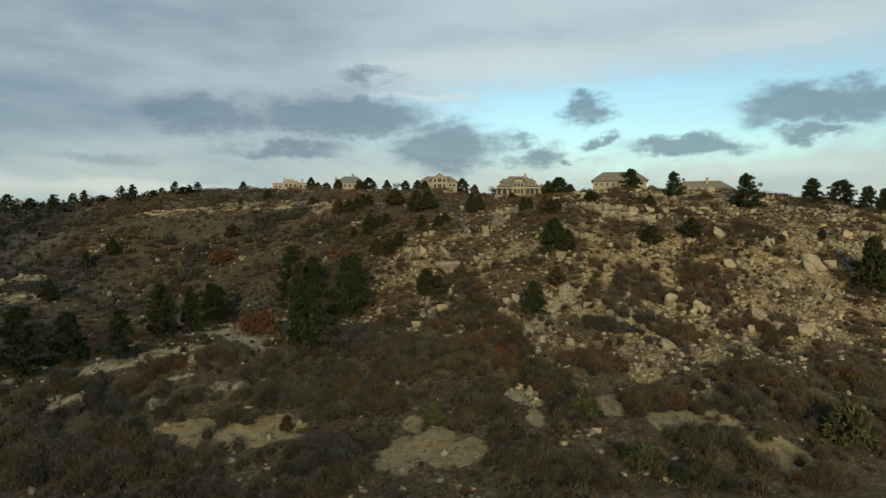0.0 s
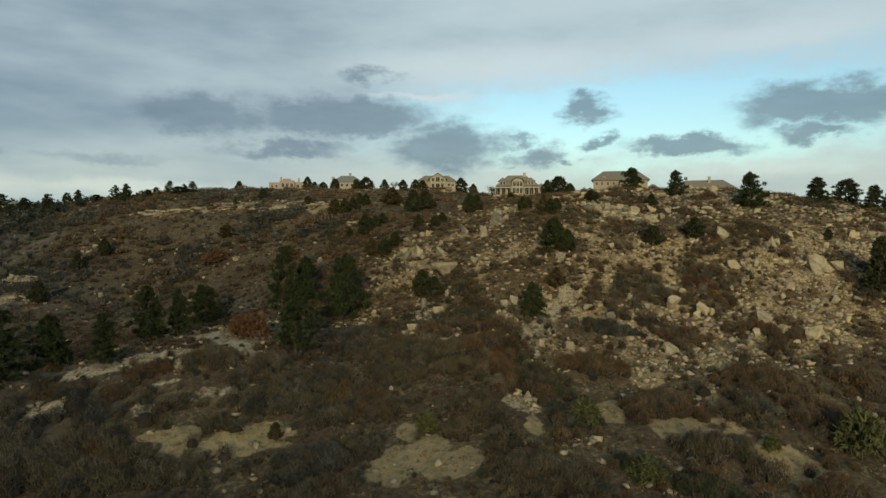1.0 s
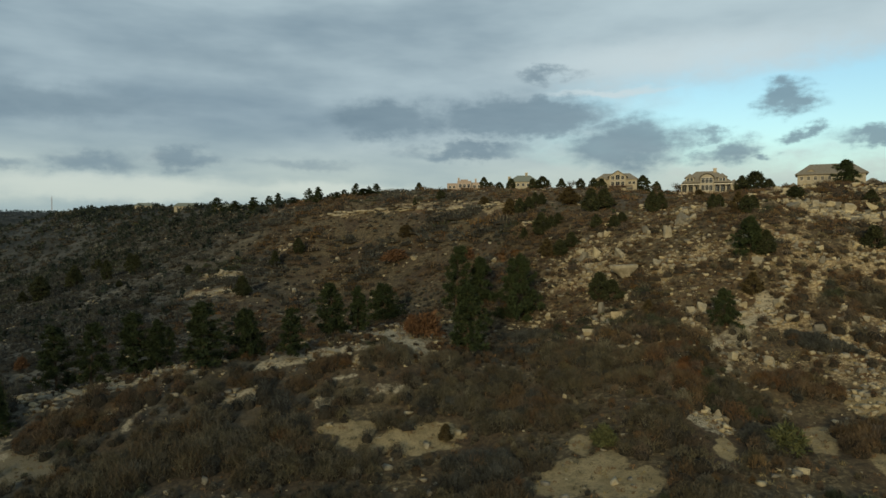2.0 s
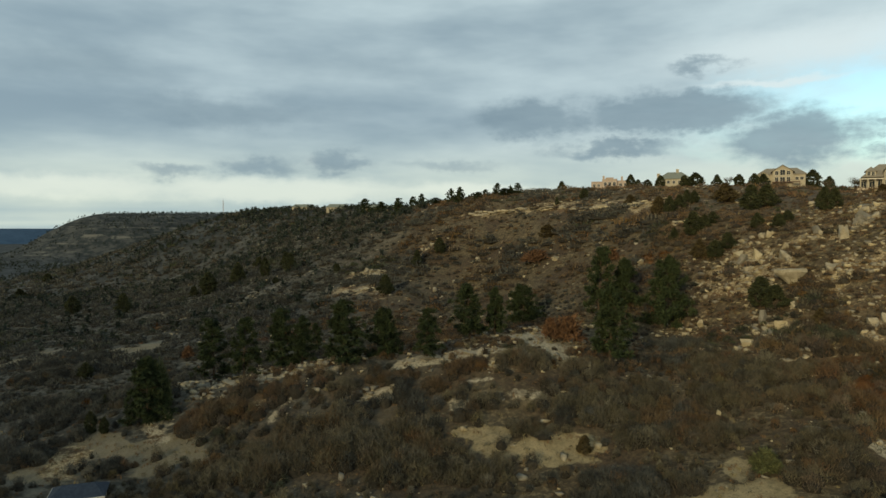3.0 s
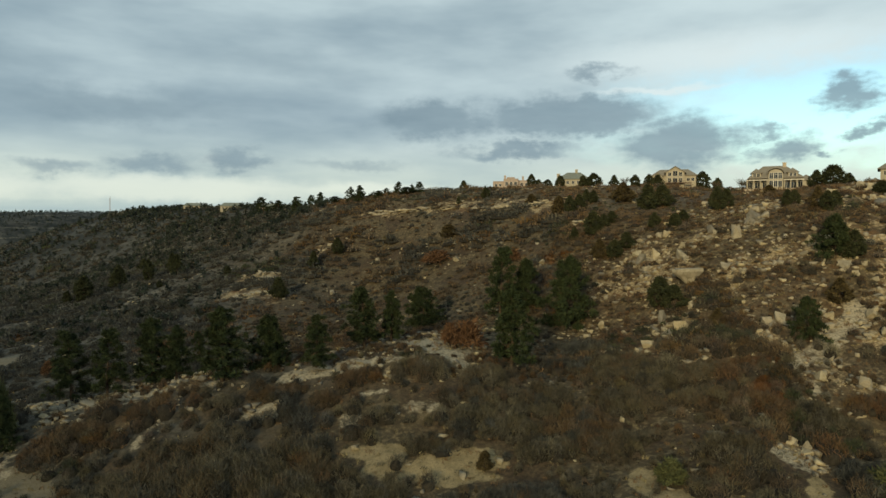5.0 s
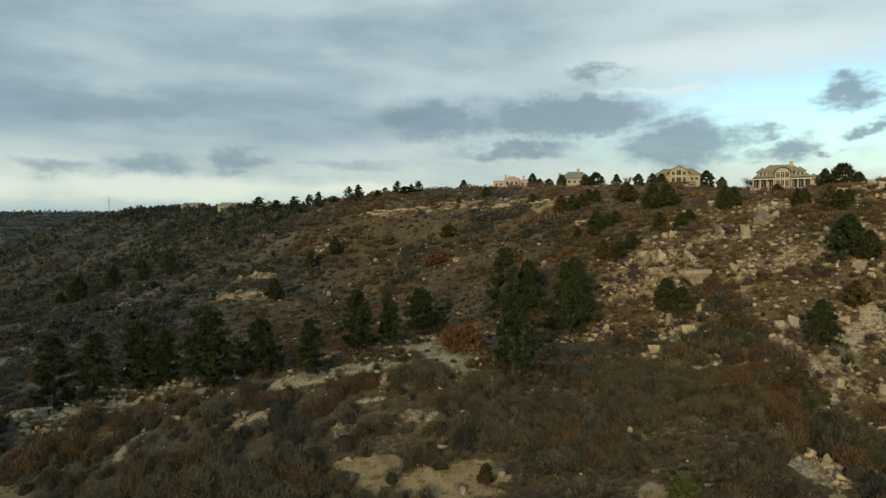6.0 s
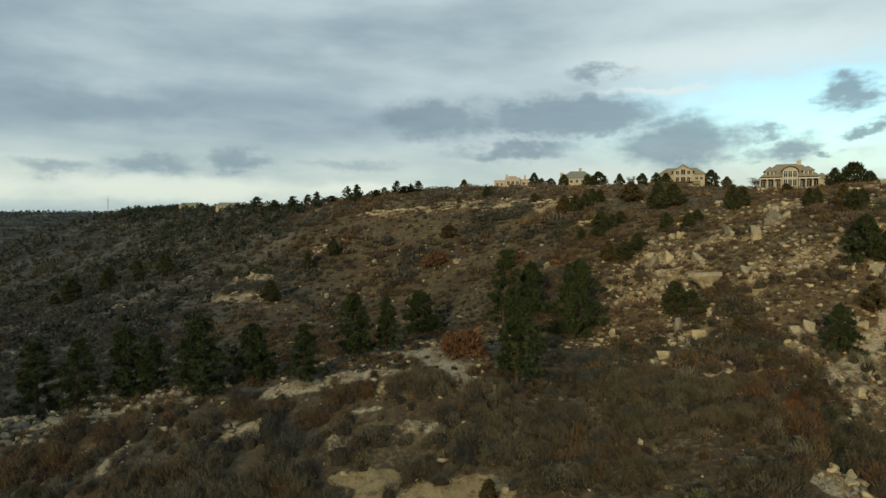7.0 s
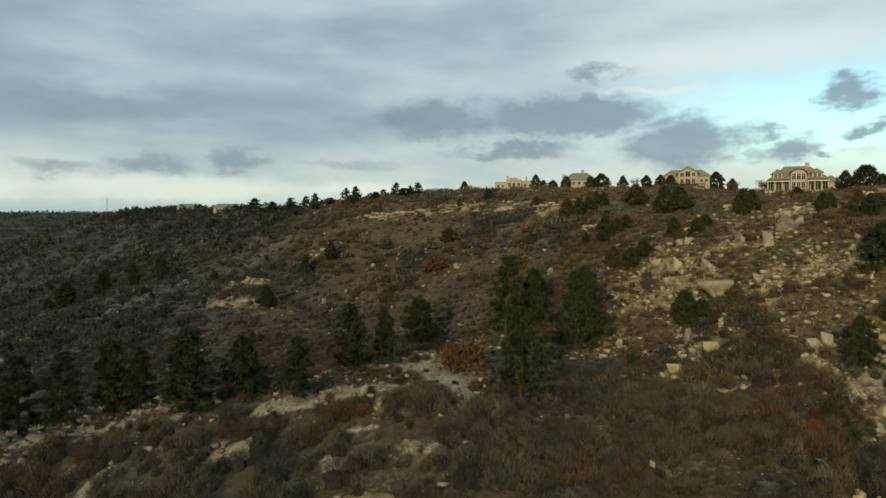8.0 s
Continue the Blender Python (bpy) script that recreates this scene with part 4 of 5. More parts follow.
def brush(cx, cy, radius, tall, per, rng, width=0.085, mound=True, k=7):
    """Rounded bushes: short upright twigs, one narrow triangle each, over a heart of stems coloured dark for the shade
    inside.
    """
    cz = height(cx, cy)
    n = len(cx)
    i = np.repeat(np.arange(n), per)
    m = len(i)
    a = rng.uniform(0, 2 * math.pi, m)
    q = np.sqrt(rng.uniform(0, 1, m))
    lobe = 1 + .16 * np.sin(3 * a + 7 * radius[i]) + .12 * np.sin(5 * a + 11 * radius[i])
    bumps = 1 + .16 * np.sin(4.1 * q * np.cos(a) * radius[i] + 5 * radius[i]) * np.sin(3.7 * q * np.sin(a) * radius[i] + 9 * tall[i])
    lift = np.sqrt(np.maximum(1 - q ** 2.6, 0)) * rng.uniform(.80, 1.24, m) * bumps
    out = radius[i] * q * lobe
    tip = np.stack([cx[i] + out * np.cos(a), cy[i] + out * np.sin(a), cz[i] + tall[i] * lift + .10], -1)
    lean = np.stack([q * np.cos(a) * .75, q * np.sin(a) * .75, np.full(m, .9)], -1) + rng.normal(0, .34, (m, 3))
    lean /= np.linalg.norm(lean, axis=1, keepdims=True)
    d = lean * ((.40 + .30 * radius[i]) * rng.uniform(.5, 1.4, m))[:, None]
    foot = tip - d
    side = np.cross(d, rng.normal(size=(m, 3)))
    side /= np.linalg.norm(side, axis=1, keepdims=True) + 1e-9
    half = side * (width * np.sqrt(radius[i]) * rng.uniform(.6, 1.4, m))[:, None]
    v = np.stack([foot - half, foot + half, tip], 1).reshape(-1, 3)
    f = np.arange(len(v)).reshape(-1, 3)
    if not mound:
        return v, f, i
    # the heart that fills each bush, dark in colour for the shade between the twigs
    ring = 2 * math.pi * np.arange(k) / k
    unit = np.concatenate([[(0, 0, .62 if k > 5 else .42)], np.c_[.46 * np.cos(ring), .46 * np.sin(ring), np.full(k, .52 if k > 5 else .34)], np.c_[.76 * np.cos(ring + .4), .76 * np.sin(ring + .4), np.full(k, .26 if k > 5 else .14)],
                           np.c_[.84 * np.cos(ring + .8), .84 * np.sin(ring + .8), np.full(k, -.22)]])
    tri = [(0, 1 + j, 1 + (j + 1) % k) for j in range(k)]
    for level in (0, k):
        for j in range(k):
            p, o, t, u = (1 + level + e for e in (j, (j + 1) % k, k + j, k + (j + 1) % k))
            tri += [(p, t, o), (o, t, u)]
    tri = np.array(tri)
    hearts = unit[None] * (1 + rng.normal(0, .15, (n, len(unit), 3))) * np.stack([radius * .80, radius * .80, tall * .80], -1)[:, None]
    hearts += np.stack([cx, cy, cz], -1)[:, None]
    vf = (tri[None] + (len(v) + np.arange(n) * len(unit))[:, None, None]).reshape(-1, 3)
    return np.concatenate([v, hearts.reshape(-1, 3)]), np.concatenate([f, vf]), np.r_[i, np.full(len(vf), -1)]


def scatter(x0, x1, y0, y1, step, rng):
    gx, gy = np.meshgrid(np.arange(x0, x1, step), np.arange(y0, y1, step))
    x = gx.ravel() + rng.uniform(-.6, .6, gx.size) * step
    y = gy.ravel() + rng.uniform(-.6, .6, gx.size) * step
    return x, y


KINDS = [SCRUB, GREY_SCRUB, GREEN_SCRUB, RUST_SCRUB, SHADED_STEMS, BROWN_SCRUB]


def scrub_object(label, v, f, owner, kind, rng, shift=0.0, spread=.55):
    """Brush as one object; every bush has its own tone and warmth."""
    n = len(kind)
    hearts = int((owner < 0).sum()) // n
    bush = np.r_[owner[owner >= 0], np.repeat(np.arange(n), hearts)]
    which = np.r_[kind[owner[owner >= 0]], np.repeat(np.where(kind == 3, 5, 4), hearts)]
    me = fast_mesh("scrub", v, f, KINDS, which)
    for name in ("tone", "warmth"):
        own = np.clip(rng.normal(0, spread, n) + (shift if name == "tone" else 0), -1, 1)
        me.attributes.new(name, "FLOAT", "FACE").data.foreach_set("value", own[bush].astype(np.float32))
    return tagged(new("scrub", me), label, "scrub", kind="stuff")


def grow_thickets():
    """Domed thickets of leafless oak, each of many stems grown together."""
    rng = np.random.default_rng(15)
    for rows, kind, label, shift in ((SPUR_THICKETS, 0, "domed thicket of leafless grey brown scrub oak below the spur", 0.0), (FOOT_THICKETS, 0, "domed thicket of leafless scrub oak at the slope's foot", -.3),
                                     (BROWN_THICKETS, 5, "reddish brown thicket of scrub oak with dry leaves", .15), (DARK_THICKETS, 1, "dark grey thicket of bare brush", 0.0),
                                     (GREEN_THICKETS, 2, "low grey green evergreen brush", 0.1), (RUST_THICKETS, 3, "low rust red brush among stones", 0.0)):
        xs, ys, rs, hs, ks = [], [], [], [], []
        for cx, cy, a, b, turn, tall in rows:
            n = int(math.pi * a * b / (.55 + .42 * tall * tall)) + 4
            q, w = np.sqrt(rng.uniform(0, 1, n)), rng.uniform(0, 2 * math.pi, n)
            q = q * (1 + .22 * np.sin(3 * w + cx) + .14 * np.sin(5 * w + cy)) * .92
            c, s = math.cos(radians(turn)), math.sin(radians(turn))
            u, v = a * q * np.cos(w), b * q * np.sin(w)
            xs.append(cx + u * c - v * s)
            ys.append(cy + u * s + v * c)
            hs.append(tall * (.40 + .60 * np.sqrt(np.maximum(1 - np.minimum(q, 1) ** 2, 0))) * rng.uniform(.74, 1.08, n))
            rs.append(hs[-1] * rng.uniform(.62, .95, n) + .25)
            ks.append(np.where(rng.random(n) < .84, kind, rng.choice([0, 1, 5], n)))
        x, y, r, h, k = (np.concatenate(e) for e in (xs, ys, rs, hs, ks))
        bare = (pale_at(x, y) < .5) & (inside(BARE, x, y) < .75)
        x, y, r, h, k = x[bare], y[bare], r[bare], h[bare], k[bare]
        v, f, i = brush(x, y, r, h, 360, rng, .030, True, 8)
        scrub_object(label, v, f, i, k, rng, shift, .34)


def grow_brush():
    rng = np.random.default_rng(9)

    def pick(x, y, n):
        # grey bushes gather on the left, their darker colour also standing for shade there
        g = fbm(x, y, 34, 3, 81) + rng.normal(0, .25, n) + 1.6 * (1 - smooth(x + .10 * y, -130, 10)) * np.maximum(smooth(y, 158, 200), smooth(-x, 80, 100)) - .75 * smooth(x, 30, 70)
        k = np.where(g > .18, 1, np.where(rng.random(n) < .12 + .78 * np.maximum(smooth(y - .2 * x, 135, 170), .8 * smooth(x, 38, 62)), 5, 0))
        k = np.where((fbm(x, y, 22, 2, 83) > .62) & (rng.random(n) < .6), 2, k)
        k = np.where((fbm(x, y, 20, 2, 87) > .85) & (rng.random(n) < .2) & (y < 300), 3, k)
        return k

    def lot(label, boxes, step, per, size, width, tall=(.60, .95), sides=7, heart=True, share=1.0, spread=.55):
        x, y = scatter(*boxes, step, rng)
        keep = rng.random(len(x)) < scrub_cover(x, y) * share
        keep &= (x > -.98 * y - 25) & (x < 1.22 * y + 30) & (inside(THICKETS, x, y) < .6)
        x, y = x[keep], y[keep]
        n = len(x)
        r = rng.uniform(*size, n) * (.45 + 1.0 * smooth(fbm(x, y, 15, 3, 91), -.55, .65))
        r *= 1 - .12 * smooth(stony_at(x, y), .3, .7)
        r *= 1 - .48 * smooth(y, 156, 159) * (1 - smooth(y, 176, 186)) * (1 - smooth(x, -14, 0)) * smooth(x, -110, -95)
        r *= 1 - .22 * smooth(x + .2 * y, 90, 130) * smooth(y, 235, 280)
        r *= 1 - .45 * (1 - smooth(rim_distance(x, y), 4, 9))
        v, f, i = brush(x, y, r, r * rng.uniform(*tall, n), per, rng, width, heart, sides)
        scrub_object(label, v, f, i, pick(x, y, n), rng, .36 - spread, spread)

    lot("rounded leafless scrub oaks crowding the slope's foot", (-125, 165, 72, 166), 2.9, 270, (1.1, 2.3), .030, (1.05, 1.45), 8, True, .86, .48)
    lot("leafless grey brown scrub at the slope's foot", (-135, 150, 68, 160), 2.6, 110, (.6, 1.7), .040, (.60, .95), 6, True, .36, .30)
    lot("leafless grey brown scrub on the stony slope", (-135, 240, 160, 268), 2.5, 95, (.9, 2.7), .055, (.45, .80), 6)
    lot("leafless grey brown scrub among the boulders", (150, 260, 68, 160), 3.0, 70, (1.0, 2.8), .080, (.45, .80), 6)
    lot("low grey brown brush covering the far slopes", (-430, 330, 268, 640), 4.0, 38, (1.3, 4.8), .13, (.34, .62), 5)
    lot("low grey brush covering the valley side", (-430, -135, 100, 268), 3.6, 40, (1.2, 4.4), .12, (.40, .7), 5)
    lot("low grey brush on the far ridge side", (-800, -100, 640, 1100), 8.5, 26, (2.5, 6.5), .28, (.40, .7), 5)


grow_thickets()

grow_brush()


def far_woods():
    """Dots of dark trees over the valley, the far ridge and the table mountain."""
    rng = np.random.default_rng(31)
    n1 = 9000
    x1, y1 = rng.uniform(-520, 60, n1), rng.uniform(250, 1000, n1)
    crest = np.exp(-((x1 + 76 + .61 * (y1 - 408)) / 52) ** 2)
    ok = rng.random(n1) < (.12 + .42 * smooth(fbm(x1, y1, 40, 2, 54), -.05, .45)) * smooth(-x1 - .12 * y1, 25, 90) + .80 * crest * (y1 > 430)
    x2, y2 = rng.uniform(-1900, -250, 17000), rng.uniform(550, 2500, 17000)
    ok2 = rng.random(17000) < .25 + .6 * smooth(fbm(x2, y2, 160, 3, 55), -.1, .6)
    x, y = np.r_[x1[ok], x2[ok2]], np.r_[y1[ok], y2[ok2]]
    far = np.hypot(x, y)
    size = rng.uniform(1.2, 2.6, len(x)) * (1 + .3 * (far > 900))
    size[:int(ok.sum())] *= 1 + .15 * crest[ok] * smooth(y1[ok], 440, 520)
    c = np.stack([x, y, height(x, y) + size * .9], -1)
    c = np.concatenate([c, c + np.c_[np.zeros((len(c), 2)), size * .9]])
    v, f = tufts(c, np.r_[size, size * .62], 9, 1.0, .38, rng)
    tagged(new("far_woods", fast_mesh("far_woods", v, f, [FAR_TREES])), "scattered dark trees on the far ridge and valley", "woods", kind="stuff")


far_woods()


def plant_shrubs():
    rng = np.random.default_rng(6)
    rusty = [shrub(s, RUST_SCRUB, "oak_shrub", "rust orange scrub oak still holding dry leaves", 1100) for s in (51, 52)]
    stand(rusty, RUSTY_OAKS, (2.0, 3.0), "rust coloured oaks", rng, .1)
    green = [shrub(s, LEAFY_SCRUB, "evergreen_shrub", "dull green evergreen shrub at the foot of the slope", 1500) for s in (53, 54)]
    stand(green, EVERGREEN_SHRUBS, (2.0, 3.0), "evergreen shrubs", rng, .1)
    for ob in rusty + green:
        drop_thing(ob)


plant_shrubs()


def grow_grass():
    """Dry grass and forbs in small tufts over the open ground."""
    rng = np.random.default_rng(77)
    x, y = scatter(-130, 235, 70, 260, 2.1, rng)
    ok = (rng.random(len(x)) < .36 + .30 * inside(BARE, x, y) + .55 * smooth(stony_at(x, y), .2, .6)) & (x > -.98 * y - 25) & (x < 1.22 * y + 30)
    x, y = x[ok], y[ok]
    r = rng.uniform(.35, 1.25, len(x))
    v, f, i = brush(x, y, r, r * rng.uniform(.4, .8, len(x)), 15, rng, .085, False)
    k = np.where(rng.random(len(x)) < .24, 0, np.where(rng.random(len(x)) < .45, 1, 2))[i]
    tagged(new("dry_grass", fast_mesh("dry_grass", v, f, [DRY_GRASS, SCRUB, RED_GRASS], k)), "tufts of dry grass and low brush on open ground", "grass", kind="stuff")


grow_grass()


# ---------------------------------------------------------------- rocks
def rock_shape(seed, corners=13, bevel=0.018):
    """A broken block about 1 m across: the hull of random corners, its edges worn."""
    rng = np.random.default_rng(seed)
    bm = bmesh.new()
    p = rng.uniform(-.5, .5, (corners, 3))
    far = np.maximum(np.abs(p).max(1), .2)
    p *= (.5 / far * rng.uniform(.78, 1.0, corners))[:, None]
    for q in p * (1, .85, .8):
        bm.verts.new(q)
    hull = bmesh.ops.convex_hull(bm, input=bm.verts[:])
    bmesh.ops.delete(bm, geom=list({e for e in hull["geom_interior"] + hull["geom_unused"] if isinstance(e, bmesh.types.BMVert)}), context="VERTS")
    bmesh.ops.dissolve_limit(bm, angle_limit=radians(9), verts=bm.verts[:], edges=bm.edges[:])
    if bevel:
        bmesh.ops.bevel(bm, geom=bm.edges[:], offset=bevel, segments=1, affect="EDGES")
    bmesh.ops.triangulate(bm, faces=bm.faces[:])
    if bevel:
        bmesh.ops.subdivide_edges(bm, edges=[e for e in bm.edges if e.calc_length() > .22], cuts=1, use_grid_fill=False)
        bmesh.ops.triangulate(bm, faces=bm.faces[:])
        for v in bm.verts:
            v.co += Vector(rng.normal(0, .016, 3))
    return bm


def rock_mesh(seed):
    bm = rock_shape(seed)
    me = bpy.data.meshes.new("boulder")
    bm.to_mesh(me)
    bm.free()
    me.materials.append(ROCK)
    return me


def lay_boulders():
    rng = np.random.default_rng(17)
    shapes = [rock_mesh(100 + k) for k in range(10)]
    box = [np.ptp(np.array([v.co for v in me.vertices]), axis=0) for me in shapes]

    def boulder(x, y, w, h, label, group, sink=.3, tilt=.22):
        k = int(rng.integers(len(shapes)))
        ob = new("boulder", shapes[k])
        z = float(height(x, y))
        ob.matrix_world = (Matrix.Translation((x, y, z + h * (.5 - sink))) @ Euler((rng.normal(0, tilt), rng.normal(0, tilt), rng.uniform(0, 6.28))).to_matrix().to_4x4()
                           @ Matrix.Diagonal((w / box[k][0], w * rng.uniform(.7, 1.05) / box[k][1], h * 1.25 / box[k][2], 1)))
        tagged(ob, label, "boulder", group)

    for x, y, w, h in BOULDERS + CREST_BOULDERS:
        if w > 5.5:
            for d in (-1, 1):
                boulder(x + d * w * .33, y - rng.uniform(0, .12) * w, w * rng.uniform(.36, .52), h * rng.uniform(.5, .8), "broken pale sandstone block beside a large boulder", "large boulders on the slope", .28)
            w *= .68
        boulder(x, y, w * .88, h * .95, "large pale sandstone boulder half sunk in the slope", "large boulders on the slope", .22)
    # loose blocks down the stony slope
    x, y = rng.uniform(40, 215, 5200), rng.uniform(108, 235, 5200)
    s = stony_at(x, y)
    ok = np.flatnonzero((s > .30) & (rng.random(5200) < s) & (x > .25 * y - 5) & (strewn_at(x, y) > .0))[:270]
    for i in ok:
        w = float(rng.uniform(.9, 1.6) + rng.exponential(.55))
        boulder(float(x[i]), float(y[i]), min(w, 3.4), min(w, 3.4) * rng.uniform(.55, .95), "weathered tan sandstone block lying on the slope", "blocks on the stony slope", .3)


lay_boulders()


def great_slab():
    """The tilted flat-topped slab that juts from the slope."""
    rng = np.random.default_rng(3)
    root = new("rock_slab")
    z = float(height(67.3, 191.5))
    root.matrix_world = pose(67.3, 191.0, z + .4, 0, 0, -14)
    bm = bmesh.new()
    top = [(-4.1, -1.5), (-2.9, -2.6), (-.4, -2.9), (2.6, -2.3), (4.2, -1.1), (3.7, 1.4), (.8, 2.6), (-2.8, 1.9)]
    rings = []
    for zz, s, dx in ((-1.6, .22, 1.0), (0.2, .55, .5), (1.4, .86, .1), (2.1, 1.0, 0), (2.75, .99, 0), (2.95, .93, 0)):
        rings.append([bm.verts.new((x * s + dx + rng.normal(0, .08), y * s + rng.normal(0, .08), zz + .05 * x + rng.normal(0, .05))) for x, y in top])
    for a, b in zip(rings, rings[1:]):
        for k in range(8):
            bm.faces.new((a[k], a[(k + 1) % 8], b[(k + 1) % 8], b[k]))
    bm.faces.new(rings[-1])
    bm.faces.new(rings[0][::-1])
    part("slab", bm, ROCK, root)
    bm = rock_shape(77)
    bmesh.ops.transform(bm, matrix=Matrix.Translation((1.4, -1.0, -.2)) @ Matrix.Diagonal((3.4, 2.4, 1.9, 1)), verts=bm.verts)
    part("pedestal", bm, ROCK, root, "darker shaded rock under the slab")
    tagged(root, "big pale flat-topped sandstone slab jutting from the slope", "rock")


great_slab()


def ledges():
    """Courses of bedrock blocks along the rims."""
    rng = np.random.default_rng(23)
    shapes = [rock_mesh(200 + k) for k in range(6)]
    box = [np.ptp(np.array([v.co for v in me.vertices]), axis=0) for me in shapes]
    for rows, label, group in ((OUTCROPS, "layered tan sandstone outcrop along the slope's rim", "outcrops near the crest"),
                               (SPUR_LEDGES, "crumbling pale ledge of bedrock along the spur", "ledges along the spur")):
        for x0, y0, x1, y1, tall in rows:
            root = new("rock_outcrop")
            zc = float(height((x0 + x1) / 2, (y0 + y1) / 2))
            root.matrix_world = pose((x0 + x1) / 2, (y0 + y1) / 2, zc)
            n = max(4, int(math.hypot(x1 - x0, y1 - y0) / 2.6))
            n = min(n, 11)
            long = math.hypot(x1 - x0, y1 - y0) / n
            turn = math.atan2(y1 - y0, x1 - x0)
            for course in range(2):
                for k in range(n):
                    if rng.random() < (.16 if rows is OUTCROPS else .72):
                        continue
                    f = (k + .5 + rng.uniform(-.25, .25)) / n
                    x, y = x0 + (x1 - x0) * f, y0 + (y1 - y0) * f
                    q = int(rng.integers(len(shapes)))
                    w, h = long * rng.uniform(1.1, 1.9), tall * rng.uniform(.42, .62)
                    x, y = x + rng.normal(0, .5), y + course * 1.1 + rng.normal(0, .4)
                    z = float(height(x, y)) + (course - .1) * tall * .42 + rng.normal(0, .1)
                    ob = new("block", shapes[q])
                    ob.parent = root
                    ob.matrix_world = (Matrix.Translation((x, y, z)) @ Euler((rng.normal(0, .08), rng.normal(0, .08), turn + rng.normal(0, .25))).to_matrix().to_4x4()
                                       @ Matrix.Diagonal((w / box[q][0], w * .7 / box[q][1], h / box[q][2] * 1.15, 1)))
                    ob.matrix_parent_inverse = Matrix.Identity(4)
                    ob.matrix_basis = root.matrix_world.inverted() @ ob.matrix_world
            tagged(root, label, "rock outcrop", group)


ledges()


def strew_stones():
    """Loose stones, too many to count, joined."""
    rng = np.random.default_rng(41)
    base = []
    for k in range(6):
        bm = rock_shape(300 + k, 11, 0)
        bm.verts.index_update()
        base.append((np.array([v.co for v in bm.verts]), np.array([[v.index for v in f.verts] for f in bm.faces])))
        bm.free()
    lots = []
    for n, box, low, high, power in ((44000, (-120, 235, 75, 240), .26, 1.8, 2.4), (16000, (-360, 200, 240, 600), .5, 1.9, 1.8)):
        x, y = rng.uniform(box[0], box[1], n), rng.uniform(box[2], box[3], n)
        s = np.clip(np.maximum(stony_at(x, y) * 1.15, .70 * pale_at(x, y)) + .10 * smooth(fbm(x, y, 30, 3, 61), .1, .6) + .04, 0, 1)
        s *= 1 - .92 * inside(THICKETS, x, y)
        s *= .20 + 1.70 * smooth(strewn_at(x, y), -.10, .50)
        s = np.where(y > 240, s * .6 + .22 * smooth(fbm(x, y, 34, 3, 62), 0, .6) + .03, s)
        ok = (rng.random(n) < s) & (x > -.62 * y)
        x, y = x[ok], y[ok]
        size = (low + (high - low) * rng.random(len(x)) ** power) * (1 - .25 * pale_at(x, y))
        lots.append(np.c_[x, y, size])
    # broken pieces round the large boulders
    big = np.array(BOULDERS + CREST_BOULDERS)
    near = np.repeat(big, 9, 0)
    lots.append(np.c_[near[:, :2] + rng.normal(0, 1, (len(near), 2)) * near[:, 2:3] * .85, rng.uniform(.35, 1.35, len(near))])
    p = np.concatenate(lots)
    z = height(p[:, 0], p[:, 1])
    verts, faces, at = [], [], 0
    pick = rng.integers(0, 6, len(p))
    for k, (v, f) in enumerate(base):
        sel = np.flatnonzero(pick == k)
        a = rng.uniform(0, 6.28, len(sel))
        c, s = np.cos(a), np.sin(a)
        w = p[sel, 2]
        st = np.stack([w * rng.uniform(.9, 1.8, len(sel)), w * rng.uniform(.8, 1.4, len(sel)), w * rng.uniform(.7, 1.2, len(sel))], -1)
        q = v[None] * st[:, None]
        q = np.stack([q[..., 0] * c[:, None] - q[..., 1] * s[:, None], q[..., 0] * s[:, None] + q[..., 1] * c[:, None], q[..., 2]], -1)
        q += np.stack([p[sel, 0], p[sel, 1], z[sel] + w * .12], -1)[:, None]
        verts.append(q.reshape(-1, 3))
        faces.append((f[None] + (at + np.arange(len(sel)) * len(v))[:, None, None]).reshape(-1, 3))
        at += len(sel) * len(v)
    tagged(new("loose_stones", fast_mesh("loose_stones", np.concatenate(verts), np.concatenate(faces), [ROCK])),
           "pale loose stones strewn over the slopes", "stones", kind="stuff")


strew_stones()


# ---------------------------------------------------------------- houses on the ridge
STUCCO = mottled("cream_stucco", (.255, .222, .162), (.310, .272, .200), .8, .9, .05, bump=.2)
PINK_STUCCO = mottled("pinkish_stucco", (.270, .215, .175), (.330, .265, .215), .8, .9, .05, bump=.2)
STONE_WALL = mottled("stone_facing", (.300, .245, .175), (.420, .350, .260), 2.5, .9, .05, bump=.6)
SHINGLE = mottled("grey_brown_shingles", (.160, .140, .108), (.215, .190, .148), 1.6, .9, .05, bump=.5)
GREEN_SHINGLE = mottled("grey_green_shingles", (.125, .140, .120), (.185, .195, .165), 1.6, .9, .05, bump=.5)
TRIM = mottled("pale_trim", (.440, .400, .330), (.500, .460, .390), 2.0, .7, .04)
TIMBER = mottled("dark_timber", (.075, .045, .030), (.130, .080, .052), 3.0, .85, .1, bump=.3)
SLATE_ROOF = mottled("blue_grey_roofing", (.018, .025, .038), (.034, .044, .060), 1.5, .7, .05, bump=.3)
STEEL = mottled("painted_steel", (.160, .120, .110), (.260, .210, .200), .2, .6, .1)


def window_glass():
    m, tree, node, shader = material("window_glass", 0.06)
    shader.inputs["Base Color"].default_value = (.018, .022, .026, 1)
    shader.inputs["Specular IOR Level"].default_value = 0.6
    return m


GLASS = window_glass()


